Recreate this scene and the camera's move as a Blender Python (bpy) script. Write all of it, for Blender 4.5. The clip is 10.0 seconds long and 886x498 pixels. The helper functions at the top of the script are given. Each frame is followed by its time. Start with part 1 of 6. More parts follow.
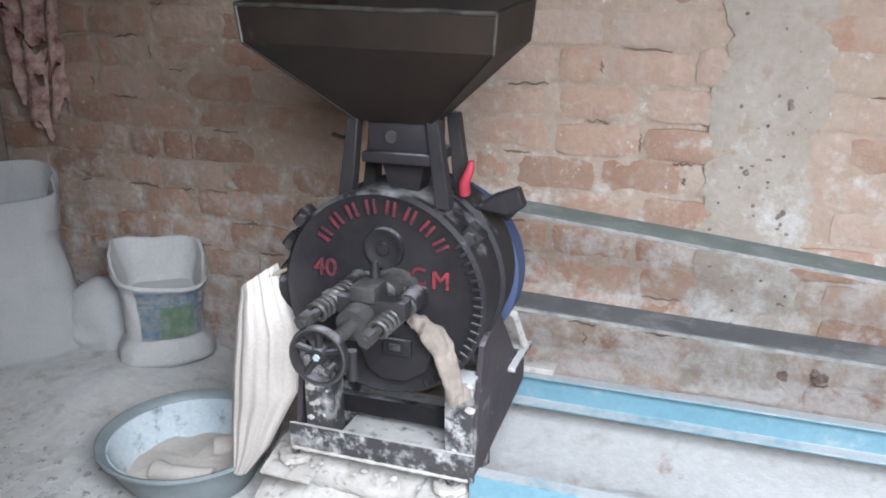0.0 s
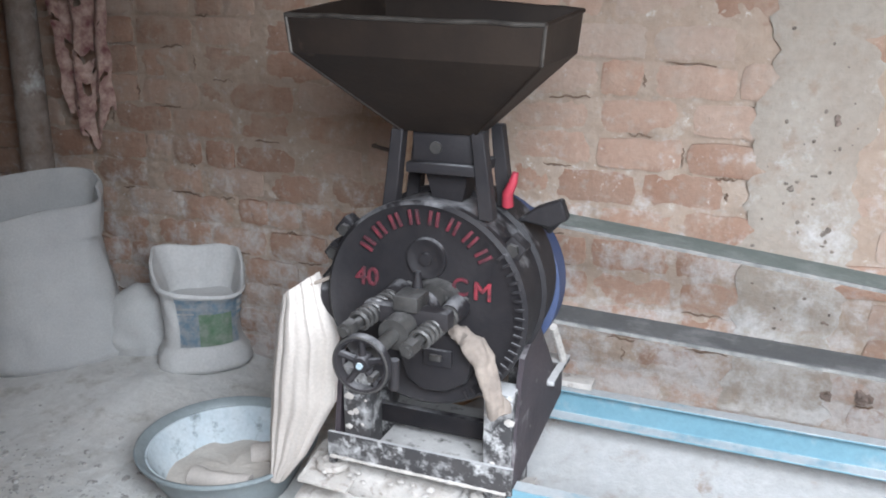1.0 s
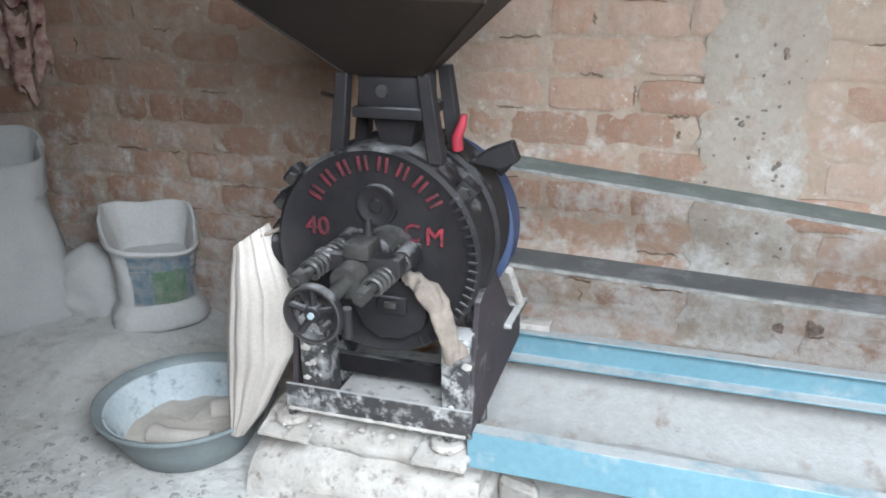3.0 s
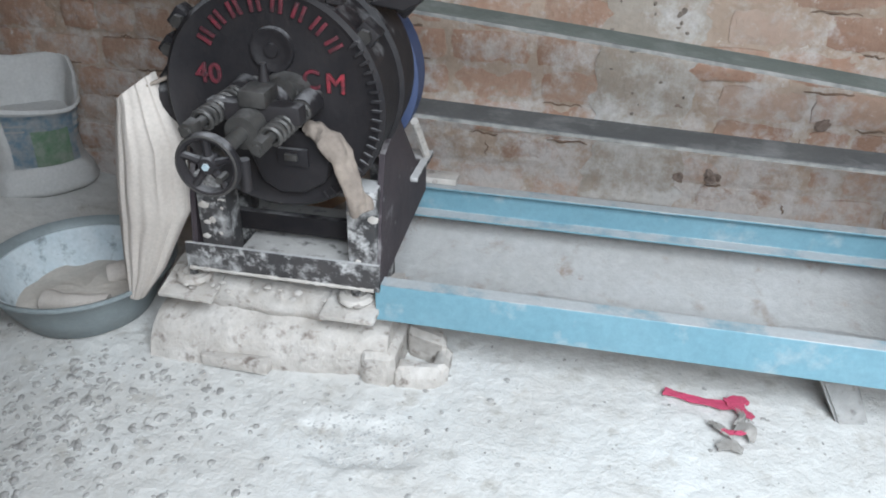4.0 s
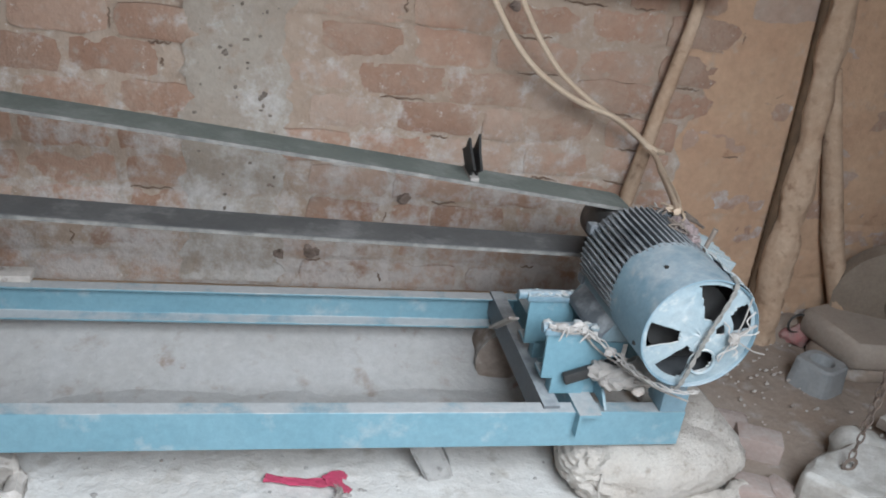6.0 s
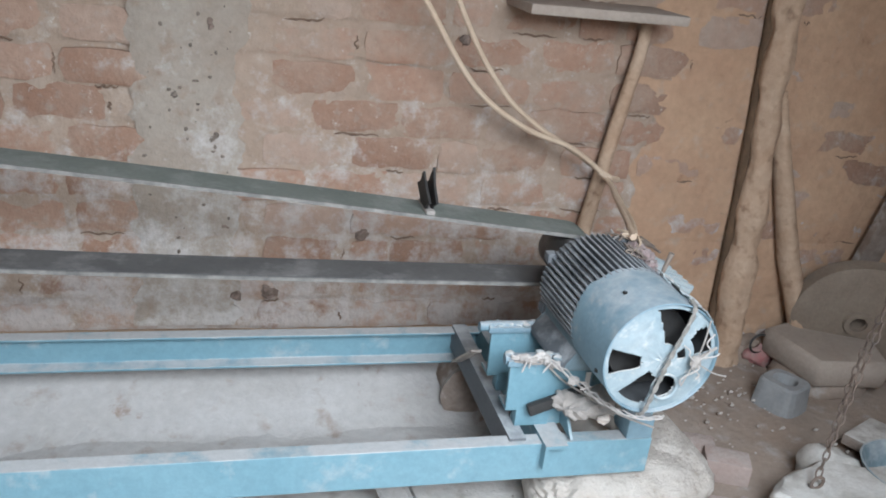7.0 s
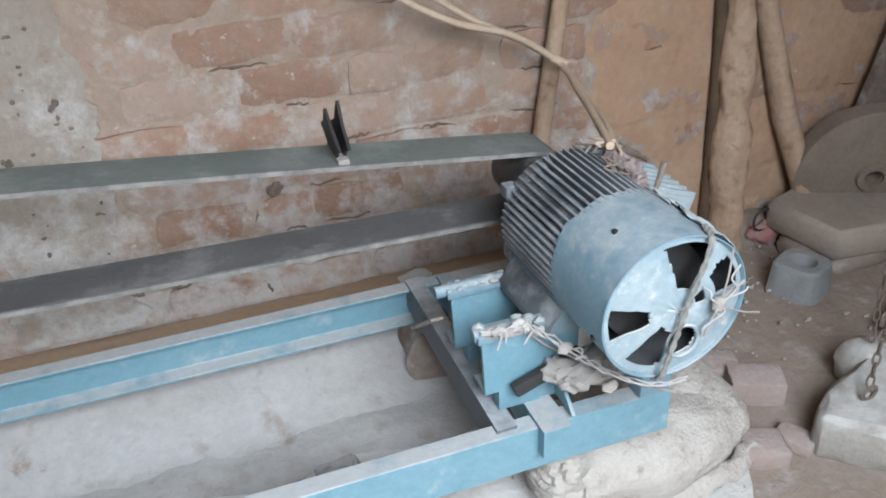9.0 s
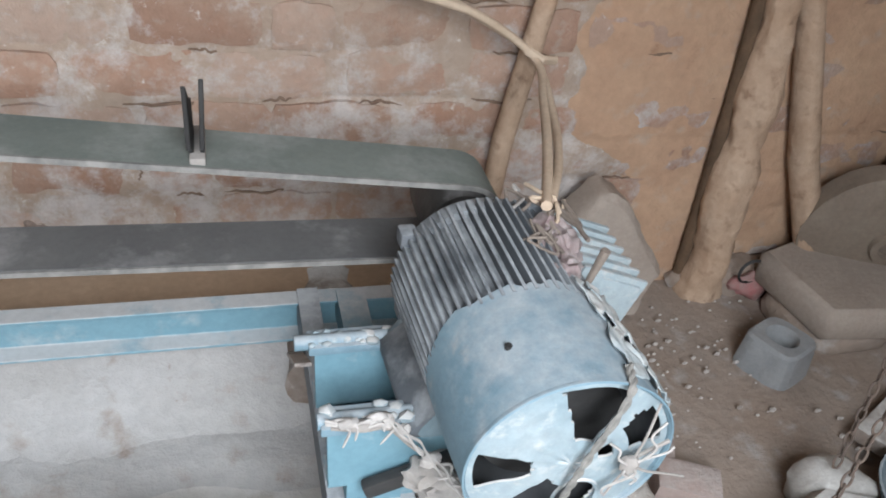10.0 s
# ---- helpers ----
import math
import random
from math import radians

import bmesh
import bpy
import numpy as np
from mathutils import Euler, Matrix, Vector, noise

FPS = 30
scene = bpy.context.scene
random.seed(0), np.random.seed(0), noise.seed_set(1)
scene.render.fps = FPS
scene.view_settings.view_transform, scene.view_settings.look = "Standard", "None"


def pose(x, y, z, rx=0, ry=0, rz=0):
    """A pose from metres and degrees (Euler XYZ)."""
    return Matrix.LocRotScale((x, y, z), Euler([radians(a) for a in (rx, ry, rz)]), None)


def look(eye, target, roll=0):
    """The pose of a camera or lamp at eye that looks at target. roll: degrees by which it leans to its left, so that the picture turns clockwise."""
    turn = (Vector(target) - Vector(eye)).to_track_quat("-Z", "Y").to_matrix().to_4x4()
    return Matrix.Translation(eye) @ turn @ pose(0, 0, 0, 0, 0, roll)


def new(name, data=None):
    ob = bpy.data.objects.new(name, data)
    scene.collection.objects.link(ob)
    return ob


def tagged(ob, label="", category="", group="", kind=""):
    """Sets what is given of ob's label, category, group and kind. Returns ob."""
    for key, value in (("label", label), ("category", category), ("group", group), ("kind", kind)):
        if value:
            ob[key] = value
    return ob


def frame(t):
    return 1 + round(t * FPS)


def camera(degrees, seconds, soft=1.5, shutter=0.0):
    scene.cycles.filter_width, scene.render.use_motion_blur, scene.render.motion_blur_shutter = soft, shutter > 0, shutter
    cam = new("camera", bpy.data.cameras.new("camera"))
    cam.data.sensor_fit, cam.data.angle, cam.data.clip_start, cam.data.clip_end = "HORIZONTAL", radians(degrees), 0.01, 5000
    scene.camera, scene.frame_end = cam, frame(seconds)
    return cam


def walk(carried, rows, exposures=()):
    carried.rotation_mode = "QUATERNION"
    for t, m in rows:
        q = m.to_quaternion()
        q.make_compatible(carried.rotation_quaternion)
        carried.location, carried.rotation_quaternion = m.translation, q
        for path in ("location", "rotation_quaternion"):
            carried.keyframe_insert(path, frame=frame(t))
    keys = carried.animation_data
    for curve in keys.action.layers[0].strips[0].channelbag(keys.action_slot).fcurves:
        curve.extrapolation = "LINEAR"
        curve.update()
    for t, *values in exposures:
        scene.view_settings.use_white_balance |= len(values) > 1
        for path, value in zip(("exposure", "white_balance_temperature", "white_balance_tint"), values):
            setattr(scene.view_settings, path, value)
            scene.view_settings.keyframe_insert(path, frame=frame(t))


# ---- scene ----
cam = camera(56.7, 10.0, soft=1.9)
# seconds, eye x y z, yaw, pitch, roll in degrees
ROWS = [
    (0.0, 0.179, 0.497, 1.233, 19.30, -18.03, 0.06),
    (0.5, 0.175, 0.491, 1.234, 19.27, -17.12, 0.34),
    (1.0, 0.157, 0.486, 1.227, 21.48, -17.05, 0.34),
    (1.5, 0.155, 0.505, 1.232, 22.13, -16.33, 0.41),
    (2.0, 0.161, 0.510, 1.234, 22.37, -15.08, 0.29),
    (2.2, 0.168, 0.504, 1.236, 22.06, -15.43, 0.54),
    (3.3, 0.173, 0.518, 1.198, 17.17, -24.24, -1.48),
    (3.5, 0.168, 0.528, 1.188, 15.97, -27.03, -1.43),
    (4.0, 0.166, 0.535, 1.170, 11.57, -29.94, 1.08),
    (4.5, 0.222, 0.547, 1.212, 3.66, -29.35, 3.54),
    (5.0, 0.345, 0.581, 1.211, -7.02, -29.58, 5.08),
    (5.5, 0.348, 0.592, 1.238, -12.16, -27.84, 6.95),
    (6.0, 0.347, 0.588, 1.249, -13.41, -24.69, 7.92),
    (6.2, 0.371, 0.585, 1.243, -12.86, -23.26, 7.61),
    (7.3, 0.367, 0.617, 1.247, -16.80, -22.03, 5.74),
    (7.5, 0.371, 0.665, 1.249, -17.28, -22.76, 5.20),
    (8.0, 0.415, 0.792, 1.244, -17.44, -23.78, 0.32),
    (8.5, 0.480, 0.886, 1.236, -17.88, -25.49, -4.81),
    (9.0, 0.545, 0.998, 1.191, -18.30, -30.07, -2.97),
    (9.5, 0.715, 1.214, 1.186, -18.91, -33.71, 5.39),
    (10.0, 0.827, 1.307, 1.193, -17.84, -36.07, 7.53),
]
EXPOSURES = [(0.0, 0.38, 6350, 10), (2.2, 0.45, 6450, 10), (3.5, 0.02, 6350, 4), (4.0, -0.22, 6450, 7), (5.0, -0.4, 6500, 9), (5.5, -0.5, 6600, 9), (6.2, -0.45, 6600, 9), (7.5, -0.22, 6550, 10), (8.5, -0.25, 6500, 9), (9.0, -0.28, 6550, 9), (9.5, -0.38, 6750, 11), (10.0, -0.22, 6800, 11)]


def eye_pose(x, y, z, yaw, pitch, roll):
    return pose(x, y, z, 0, 0, yaw) @ pose(0, 0, 0, 90 + pitch, 0, 0) @ pose(0, 0, 0, 0, 0, roll)


walk(cam, [(t, eye_pose(*r)) for t, *r in ROWS], EXPOSURES)

# ---- light: daylight from the open front of the shed, cut by an added low eave ----
world = bpy.data.worlds.new("sky")
scene.world = world
world.use_nodes = True
wn = world.node_tree.nodes
sky = wn.new("ShaderNodeTexSky")
sky.sky_type, sky.sun_disc = "NISHITA", False
sky.sun_elevation, sky.sun_rotation = radians(40), radians(-12)
world.node_tree.links.new(sky.outputs[0], wn["Background"].inputs[0])
wn["Background"].inputs[1].default_value = 0.12
sun = new("sun", bpy.data.lights.new("sun", "SUN"))
sun.data.energy, sun.data.angle, sun.data.color = 2.0, radians(0.6), (1.0, 0.95, 0.86)
sun.matrix_world = look((2.0, 7.0, 6.0), (0.6, 0.0, 0.0))
front_light = new("front_light", bpy.data.lights.new("front_light", "AREA"))
front_light.data.shape, front_light.data.size, front_light.data.size_y = "RECTANGLE", 1.7, 1.3
front_light.data.energy, front_light.data.color = 215.0, (0.84, 0.91, 1.0)
front_light.matrix_world = look((0.95, 0.02, 2.0), (0.60, 1.9, 0.25))

# ---- materials ----
MATS = {}


def material(name, colors, scale=6.0, rough=0.85, metal=0.0, bump=0.15, grain=90.0, dust=0.0, dust_color=(0.62, 0.62, 0.6), vary=0.0, dust_scale=9.0, stain=None, bias=0.5, world_space=False, wash=None, splash=None, tint=None, spec=0.5):
    """A surface of two base colours in broad patches, fine grain, relief and settled flour dust."""
    m = bpy.data.materials.new(name)
    m.use_nodes = True
    nt = m.node_tree
    n, l = nt.nodes, nt.links
    bsdf = n["Principled BSDF"]
    tc = n.new("ShaderNodeTexCoord")
    where = n.new("ShaderNodeNewGeometry")

    def noise_tex(sc, detail=6.0, rg=0.6):
        t = n.new("ShaderNodeTexNoise")
        t.inputs["Scale"].default_value, t.inputs["Detail"].default_value, t.inputs["Roughness"].default_value = sc, detail, rg
        l.new(where.outputs["Position"] if world_space else tc.outputs["Object"], t.inputs["Vector"])
        return t

    def ramp(src, a, b):
        r = n.new("ShaderNodeMapRange")
        r.inputs["From Min"].default_value, r.inputs["From Max"].default_value = a, b
        l.new(src, r.inputs["Value"])
        return r.outputs[0]

    def mix(fac, a, b, mode="MIX"):
        x = n.new("ShaderNodeMix")
        x.data_type, x.blend_type = "RGBA", mode
        for sock, v in ((x.inputs[0], fac), (x.inputs[6], a), (x.inputs[7], b)):
            if isinstance(v, (int, float)):
                sock.default_value = v
            elif isinstance(v, tuple):
                sock.default_value = (*v, 1) if len(v) == 3 else v
            else:
                l.new(v, sock)
        return x.outputs[2]

    broad, fine = noise_tex(scale), noise_tex(grain, 4.0, 0.7)
    col = mix(ramp(broad.outputs["Fac"], bias - 0.16, bias + 0.16), colors[0], colors[1])
    if len(colors) > 2:
        col = mix(ramp(noise_tex(scale * 3.1).outputs["Fac"], 0.56, 0.72), col, colors[2])
    if vary:
        info = n.new("ShaderNodeObjectInfo")
        hsv = n.new("ShaderNodeHueSaturation")
        l.new(ramp(info.outputs["Random"], 0, 1), hsv.inputs["Fac"])
        v = n.new("ShaderNodeMapRange")
        v.inputs["To Min"].default_value, v.inputs["To Max"].default_value = 1 - vary, 1 + vary
        l.new(info.outputs["Random"], v.inputs["Value"])
        l.new(v.outputs[0], hsv.inputs["Value"])
        hsv.inputs["Fac"].default_value = 1.0
        for lk in list(hsv.inputs["Fac"].links):
            l.remove(lk)
        l.new(col, hsv.inputs["Color"])
        col = hsv.outputs["Color"]
    if stain:
        col = mix(ramp(noise_tex(stain[1], 8.0, 0.7).outputs["Fac"], stain[2], stain[2] + 0.1), col, stain[0])
    if wash:
        col = mix(ramp(noise_tex(wash[1], 9.0, 0.68).outputs["Fac"], wash[2], wash[2] + wash[3]), col, wash[0])
    if tint:
        pick = n.new("ShaderNodeObjectInfo")
        col = mix(ramp(pick.outputs["Random"], 0.45, 1.0), col, mix(0.62, col, tint))
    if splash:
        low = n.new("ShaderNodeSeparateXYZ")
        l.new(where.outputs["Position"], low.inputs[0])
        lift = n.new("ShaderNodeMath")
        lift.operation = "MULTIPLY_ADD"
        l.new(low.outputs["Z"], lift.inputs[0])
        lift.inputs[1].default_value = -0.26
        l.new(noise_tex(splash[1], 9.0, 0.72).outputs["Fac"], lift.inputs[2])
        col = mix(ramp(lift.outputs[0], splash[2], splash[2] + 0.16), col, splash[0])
    rough_in = rough
    if dust:
        geo = n.new("ShaderNodeNewGeometry")
        sep = n.new("ShaderNodeSeparateXYZ")
        l.new(geo.outputs["Normal"], sep.inputs[0])
        add = n.new("ShaderNodeMath")
        add.operation = "MULTIPLY_ADD"
        l.new(sep.outputs["Z"], add.inputs[0])
        add.inputs[1].default_value = 0.28
        l.new(noise_tex(dust_scale, 8.0, 0.65).outputs["Fac"], add.inputs[2])
        col = mix(ramp(add.outputs[0], 0.86 - 0.5 * dust, 1.08 - 0.5 * dust), col, dust_color)
    col = mix(ramp(fine.outputs["Fac"], 0.25, 0.75), mix(1.0, col, (0.8, 0.8, 0.8), "MULTIPLY"), col)
    l.new(col, bsdf.inputs["Base Color"])
    bsdf.inputs["Roughness"].default_value = rough_in
    bsdf.inputs["Specular IOR Level"].default_value = spec
    bsdf.inputs["Metallic"].default_value = metal
    if bump:
        h = n.new("ShaderNodeMath")
        h.operation = "ADD"
        l.new(noise_tex(grain * 0.28, 6.0, 0.7).outputs["Fac"], h.inputs[0])
        l.new(fine.outputs["Fac"], h.inputs[1])
        b = n.new("ShaderNodeBump")
        b.inputs["Strength"].default_value, b.inputs["Distance"].default_value = bump, 0.006
        l.new(h.outputs[0], b.inputs["Height"])
        l.new(b.outputs[0], bsdf.inputs["Normal"])
    MATS[name] = m
    return m


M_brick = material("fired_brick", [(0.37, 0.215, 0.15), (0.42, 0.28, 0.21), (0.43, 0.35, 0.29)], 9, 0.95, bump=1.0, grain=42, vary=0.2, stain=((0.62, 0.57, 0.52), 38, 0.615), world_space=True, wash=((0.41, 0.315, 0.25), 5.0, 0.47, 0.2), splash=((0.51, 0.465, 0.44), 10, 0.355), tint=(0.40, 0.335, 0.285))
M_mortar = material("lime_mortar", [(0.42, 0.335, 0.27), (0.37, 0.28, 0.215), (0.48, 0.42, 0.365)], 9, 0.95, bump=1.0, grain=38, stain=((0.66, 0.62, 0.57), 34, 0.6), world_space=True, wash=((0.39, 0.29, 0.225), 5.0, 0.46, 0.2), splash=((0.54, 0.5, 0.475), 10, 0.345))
# tan plaster, lightened and warmed to carry the warm glow at upper right
M_mud = material("mud_plaster_warm_glow", [(0.52, 0.35, 0.235), (0.47, 0.3, 0.2), (0.47, 0.365, 0.285)], 6, 0.97, bump=0.7, grain=40, stain=((0.36, 0.215, 0.14), 12, 0.62), world_space=True)
M_plaster = material("cement_plaster", [(0.39, 0.345, 0.295), (0.355, 0.3, 0.25), (0.34, 0.265, 0.21)], 7, 0.95, bump=0.8, grain=45, world_space=True, stain=((0.3, 0.25, 0.21), 22, 0.66), splash=((0.55, 0.53, 0.51), 8, 0.33))
M_pit = material("dark_pit", [(0.13, 0.105, 0.09), (0.26, 0.22, 0.19)], 40, 1.0)
M_stainwall = material("dark_damp_brick", [(0.2, 0.15, 0.125), (0.29, 0.225, 0.19)], 40, 1.0, bump=0.8)
M_crack = material("brown_crack", [(0.17, 0.11, 0.08), (0.24, 0.17, 0.125)], 20, 1.0)
M_floor = material("dusty_cement", [(0.63, 0.628, 0.612), (0.55, 0.535, 0.51), (0.42, 0.395, 0.36)], 4.2, 0.95, bump=1.0, grain=32, stain=((0.34, 0.32, 0.29), 24, 0.66), world_space=True)
M_greyearth = material("grey_dusty_earth", [(0.475, 0.475, 0.475), (0.42, 0.415, 0.405), (0.35, 0.315, 0.285)], 4.5, 1.0, bump=0.8, grain=38, stain=((0.27, 0.2, 0.155), 7, 0.6), world_space=True)
M_earth = material("brown_earth", [(0.29, 0.225, 0.18), (0.33, 0.275, 0.235), (0.4, 0.37, 0.345)], 5, 1.0, bump=0.8, grain=45)
M_ledge = material("tan_earth_ledge", [(0.5, 0.36, 0.25), (0.44, 0.31, 0.21)], 3, 1.0, bump=0.3, grain=60)
M_pebble = material("grey_pebble", [(0.26, 0.25, 0.24), (0.5, 0.49, 0.47)], 40, 0.95, bump=0.3, world_space=True)
M_blue = material("pale_blue_enamel", [(0.135, 0.275, 0.34), (0.17, 0.315, 0.38)], 3, 0.65, bump=0.15, grain=60, dust=0.6, dust_color=(0.42, 0.44, 0.45), dust_scale=9)
M_iron = material("black_painted_iron", [(0.012, 0.011, 0.013), (0.024, 0.021, 0.022)], 8, 0.62, metal=0.0, bump=0.2, grain=70, spec=0.3, dust=0.33, dust_color=(0.26, 0.255, 0.26), dust_scale=11)
M_irondust = material("floured_black_iron", [(0.03, 0.03, 0.032), (0.055, 0.05, 0.05)], 8, 0.7, bump=0.3, grain=60, dust=0.7, dust_color=(0.5, 0.495, 0.49), dust_scale=18, stain=((0.42, 0.415, 0.41), 24, 0.53))
M_sidepl = material("floured_dark_side", [(0.03, 0.022, 0.027), (0.055, 0.042, 0.048)], 9, 0.7, bump=0.3, dust=0.5, dust_color=(0.4, 0.385, 0.385), stain=((0.4, 0.39, 0.38), 22, 0.63))
M_plate = material("floured_plate", [(0.5, 0.485, 0.47), (0.4, 0.385, 0.37), (0.12, 0.115, 0.11)], 13, 0.9, bump=0.5, grain=50)
M_hopper = material("dark_sheet_steel", [(0.010, 0.007, 0.006), (0.022, 0.015, 0.011)], 5, 0.6, bump=0.12, grain=60, stain=((0.04, 0.028, 0.02), 14, 0.62), spec=0.2)
M_rimsteel = material("rubbed_dark_steel", [(0.03, 0.025, 0.022), (0.1, 0.09, 0.08)], 22, 0.5, metal=0.5, bump=0.15)
M_steel = material("worn_steel", [(0.1, 0.095, 0.09), (0.05, 0.047, 0.045)], 18, 0.5, metal=0.5, bump=0.2, dust=0.34, dust_color=(0.3, 0.29, 0.285))
M_motor = material("grey_blue_motor", [(0.19, 0.27, 0.31), (0.14, 0.2, 0.23)], 6, 0.6, metal=0.1, bump=0.15, dust=0.5, dust_color=(0.46, 0.5, 0.52))
M_motorfin = material("dark_motor_fin", [(0.1, 0.115, 0.13), (0.15, 0.165, 0.18)], 6, 0.6, bump=0.15, dust=0.5, dust_color=(0.38, 0.41, 0.43))
M_cowl = material("light_blue_cowl", [(0.14, 0.235, 0.295), (0.19, 0.3, 0.36)], 6, 0.65, bump=0.2, dust=0.55, dust_color=(0.37, 0.42, 0.45), stain=((0.32, 0.35, 0.36), 15, 0.6))
M_wornpale = material("worn_pale_grey_blue", [(0.36, 0.42, 0.44), (0.28, 0.35, 0.38), (0.46, 0.48, 0.48)], 16, 0.75, bump=0.3, dust=0.4)
M_grille = material("pale_fan_cover", [(0.33, 0.4, 0.43), (0.24, 0.325, 0.365), (0.47, 0.5, 0.5)], 14, 0.65, bump=0.2, dust=0.5)
M_belt = material("grey_green_belt", [(0.14, 0.165, 0.152), (0.185, 0.21, 0.192)], 5, 0.8, bump=0.1, dust=0.2, dust_color=(0.26, 0.28, 0.265))
M_rubber = material("dark_belt_rubber", [(0.085, 0.087, 0.09), (0.12, 0.122, 0.122)], 7, 0.75, bump=0.15, dust=0.12, dust_color=(0.24, 0.24, 0.24))
M_belt_edge = material("frayed_canvas_edge", [(0.28, 0.275, 0.26), (0.14, 0.14, 0.135)], 30, 0.95)
M_cloth = material("cream_cotton_cloth", [(0.5, 0.45, 0.41), (0.57, 0.52, 0.475)], 6, 0.95, bump=0.2, grain=140)
M_rag = material("grimy_rag", [(0.3, 0.25, 0.21), (0.17, 0.14, 0.12)], 14, 0.95, bump=0.3)
M_sack = material("dusty_woven_sack", [(0.5, 0.5, 0.49), (0.42, 0.42, 0.42)], 5, 0.9, bump=0.35, grain=160)
M_sackw = material("white_plastic_sack", [(0.57, 0.565, 0.555), (0.49, 0.485, 0.475)], 7, 0.75, bump=0.15, grain=120)
M_print_b = material("faded_blue_print", [(0.24, 0.36, 0.46), (0.52, 0.53, 0.53)], 34, 0.8, bump=0.1)
M_print_g = material("faded_green_print", [(0.2, 0.36, 0.22), (0.42, 0.48, 0.4)], 30, 0.8, bump=0.1)
M_jute = material("floured_jute_sack", [(0.58, 0.55, 0.51), (0.5, 0.46, 0.415), (0.36, 0.32, 0.28)], 11, 0.95, bump=1.0, grain=120, stain=((0.34, 0.29, 0.25), 26, 0.62))
M_wood = material("bare_timber", [(0.46, 0.315, 0.215), (0.53, 0.395, 0.29), (0.33, 0.215, 0.145)], 9, 0.85, bump=0.9, grain=36, stain=((0.24, 0.16, 0.11), 7, 0.58))
M_greywood = material("weathered_grey_wood", [(0.27, 0.27, 0.265), (0.36, 0.355, 0.345), (0.17, 0.165, 0.16)], 16, 0.95, bump=0.9, grain=40)
M_bark = material("old_log_bark", [(0.2, 0.15, 0.12), (0.3, 0.26, 0.23)], 18, 0.95, bump=0.8, grain=50, dust=0.6)
M_tub = material("dull_grey_tub", [(0.2, 0.23, 0.24), (0.26, 0.3, 0.31)], 6, 0.55, metal=0.1, bump=0.08)
M_tubin = material("floured_tub_inside", [(0.55, 0.6, 0.62), (0.45, 0.52, 0.56), (0.2, 0.23, 0.24)], 10, 0.8, bump=0.2)
M_flour = material("wheat_flour", [(0.52, 0.47, 0.42), (0.58, 0.54, 0.49)], 9, 1.0, bump=0.3)
M_concrete = material("grey_concrete", [(0.36, 0.345, 0.32), (0.44, 0.415, 0.38)], 8, 0.95, bump=0.5, dust=0.5)
M_caked = material("caked_flour_concrete", [(0.42, 0.385, 0.35), (0.56, 0.53, 0.5), (0.2, 0.165, 0.145)], 12, 0.95, bump=0.9, grain=45)
M_collar = material("blue_grey_cement", [(0.25, 0.265, 0.275), (0.32, 0.33, 0.335)], 10, 0.95, bump=0.4)
M_stone = material("sandstone", [(0.37, 0.31, 0.265), (0.43, 0.37, 0.32)], 8, 0.95, bump=0.5)
M_gstone = material("old_grindstone", [(0.24, 0.19, 0.15), (0.3, 0.25, 0.2)], 8, 0.95, bump=0.6)
M_red = material("red_paint", [(0.42, 0.03, 0.05), (0.3, 0.03, 0.05)], 20, 0.6, bump=0.1)
M_redM = material("bright_worn_red", [(0.3, 0.02, 0.035), (0.06, 0.015, 0.02)], 46, 0.65, bump=0.1)
M_redfade = material("worn_red_paint", [(0.15, 0.016, 0.028), (0.025, 0.015, 0.018)], 46, 0.6, bump=0.1)
M_ribbon = material("red_cloth_strip", [(0.48, 0.05, 0.12), (0.4, 0.06, 0.11)], 14, 0.85, bump=0.3, grain=160)
M_cable = material("cream_cable", [(0.62, 0.5, 0.38), (0.55, 0.42, 0.31)], 12, 0.7, bump=0.05)
M_pale = material("flour_white_twine", [(0.52, 0.5, 0.48), (0.38, 0.36, 0.34)], 30, 0.95, bump=0.3)
M_string = material("dusty_string", [(0.4, 0.38, 0.36), (0.27, 0.25, 0.23)], 20, 0.95)
M_plum = material("plum_tape", [(0.2, 0.13, 0.13), (0.42, 0.38, 0.37)], 30, 0.7)
M_rust = material("rusty_iron", [(0.2, 0.15, 0.12), (0.12, 0.1, 0.09)], 20, 0.85, bump=0.3)
# dark brown for the shadow that the post throws on the wall
M_postshadow = material("brown_post_shadow", [(0.1, 0.065, 0.04), (0.16, 0.1, 0.06)], 20, 0.95, bump=0.7)
# near-black colour that stands in for the shade within the fan cowl
M_cowlshade = material("cowl_inside_shade", [(0.04, 0.045, 0.05), (0.07, 0.075, 0.08)], 14, 0.9)
M_braid = material("dark_braided_string", [(0.16, 0.16, 0.15), (0.3, 0.29, 0.27)], 60, 0.95, bump=0.4)
M_wrap = material("dirty_red_wrapper", [(0.4, 0.14, 0.14), (0.3, 0.22, 0.2)], 30, 0.8, bump=0.3)
M_black = material("black_rubber", [(0.02, 0.02, 0.02), (0.035, 0.035, 0.035)], 20, 0.7)
M_bluep = material("dark_blue_guard", [(0.03, 0.05, 0.12), (0.05, 0.07, 0.14)], 8, 0.6)
M_garm = material("patterned_garment", [(0.5, 0.36, 0.3), (0.16, 0.06, 0.06)], 26, 0.95, bump=0.2, bias=0.52)
M_white = material("white_cloth", [(0.66, 0.64, 0.6), (0.5, 0.48, 0.45)], 14, 0.95)
# orange pushed up so the side wall throws a warm bounce on the right
M_wallplain = material("orange_bounce_wall", [(0.42, 0.27, 0.17), (0.34, 0.22, 0.14)], 3, 0.95, bump=0.5)
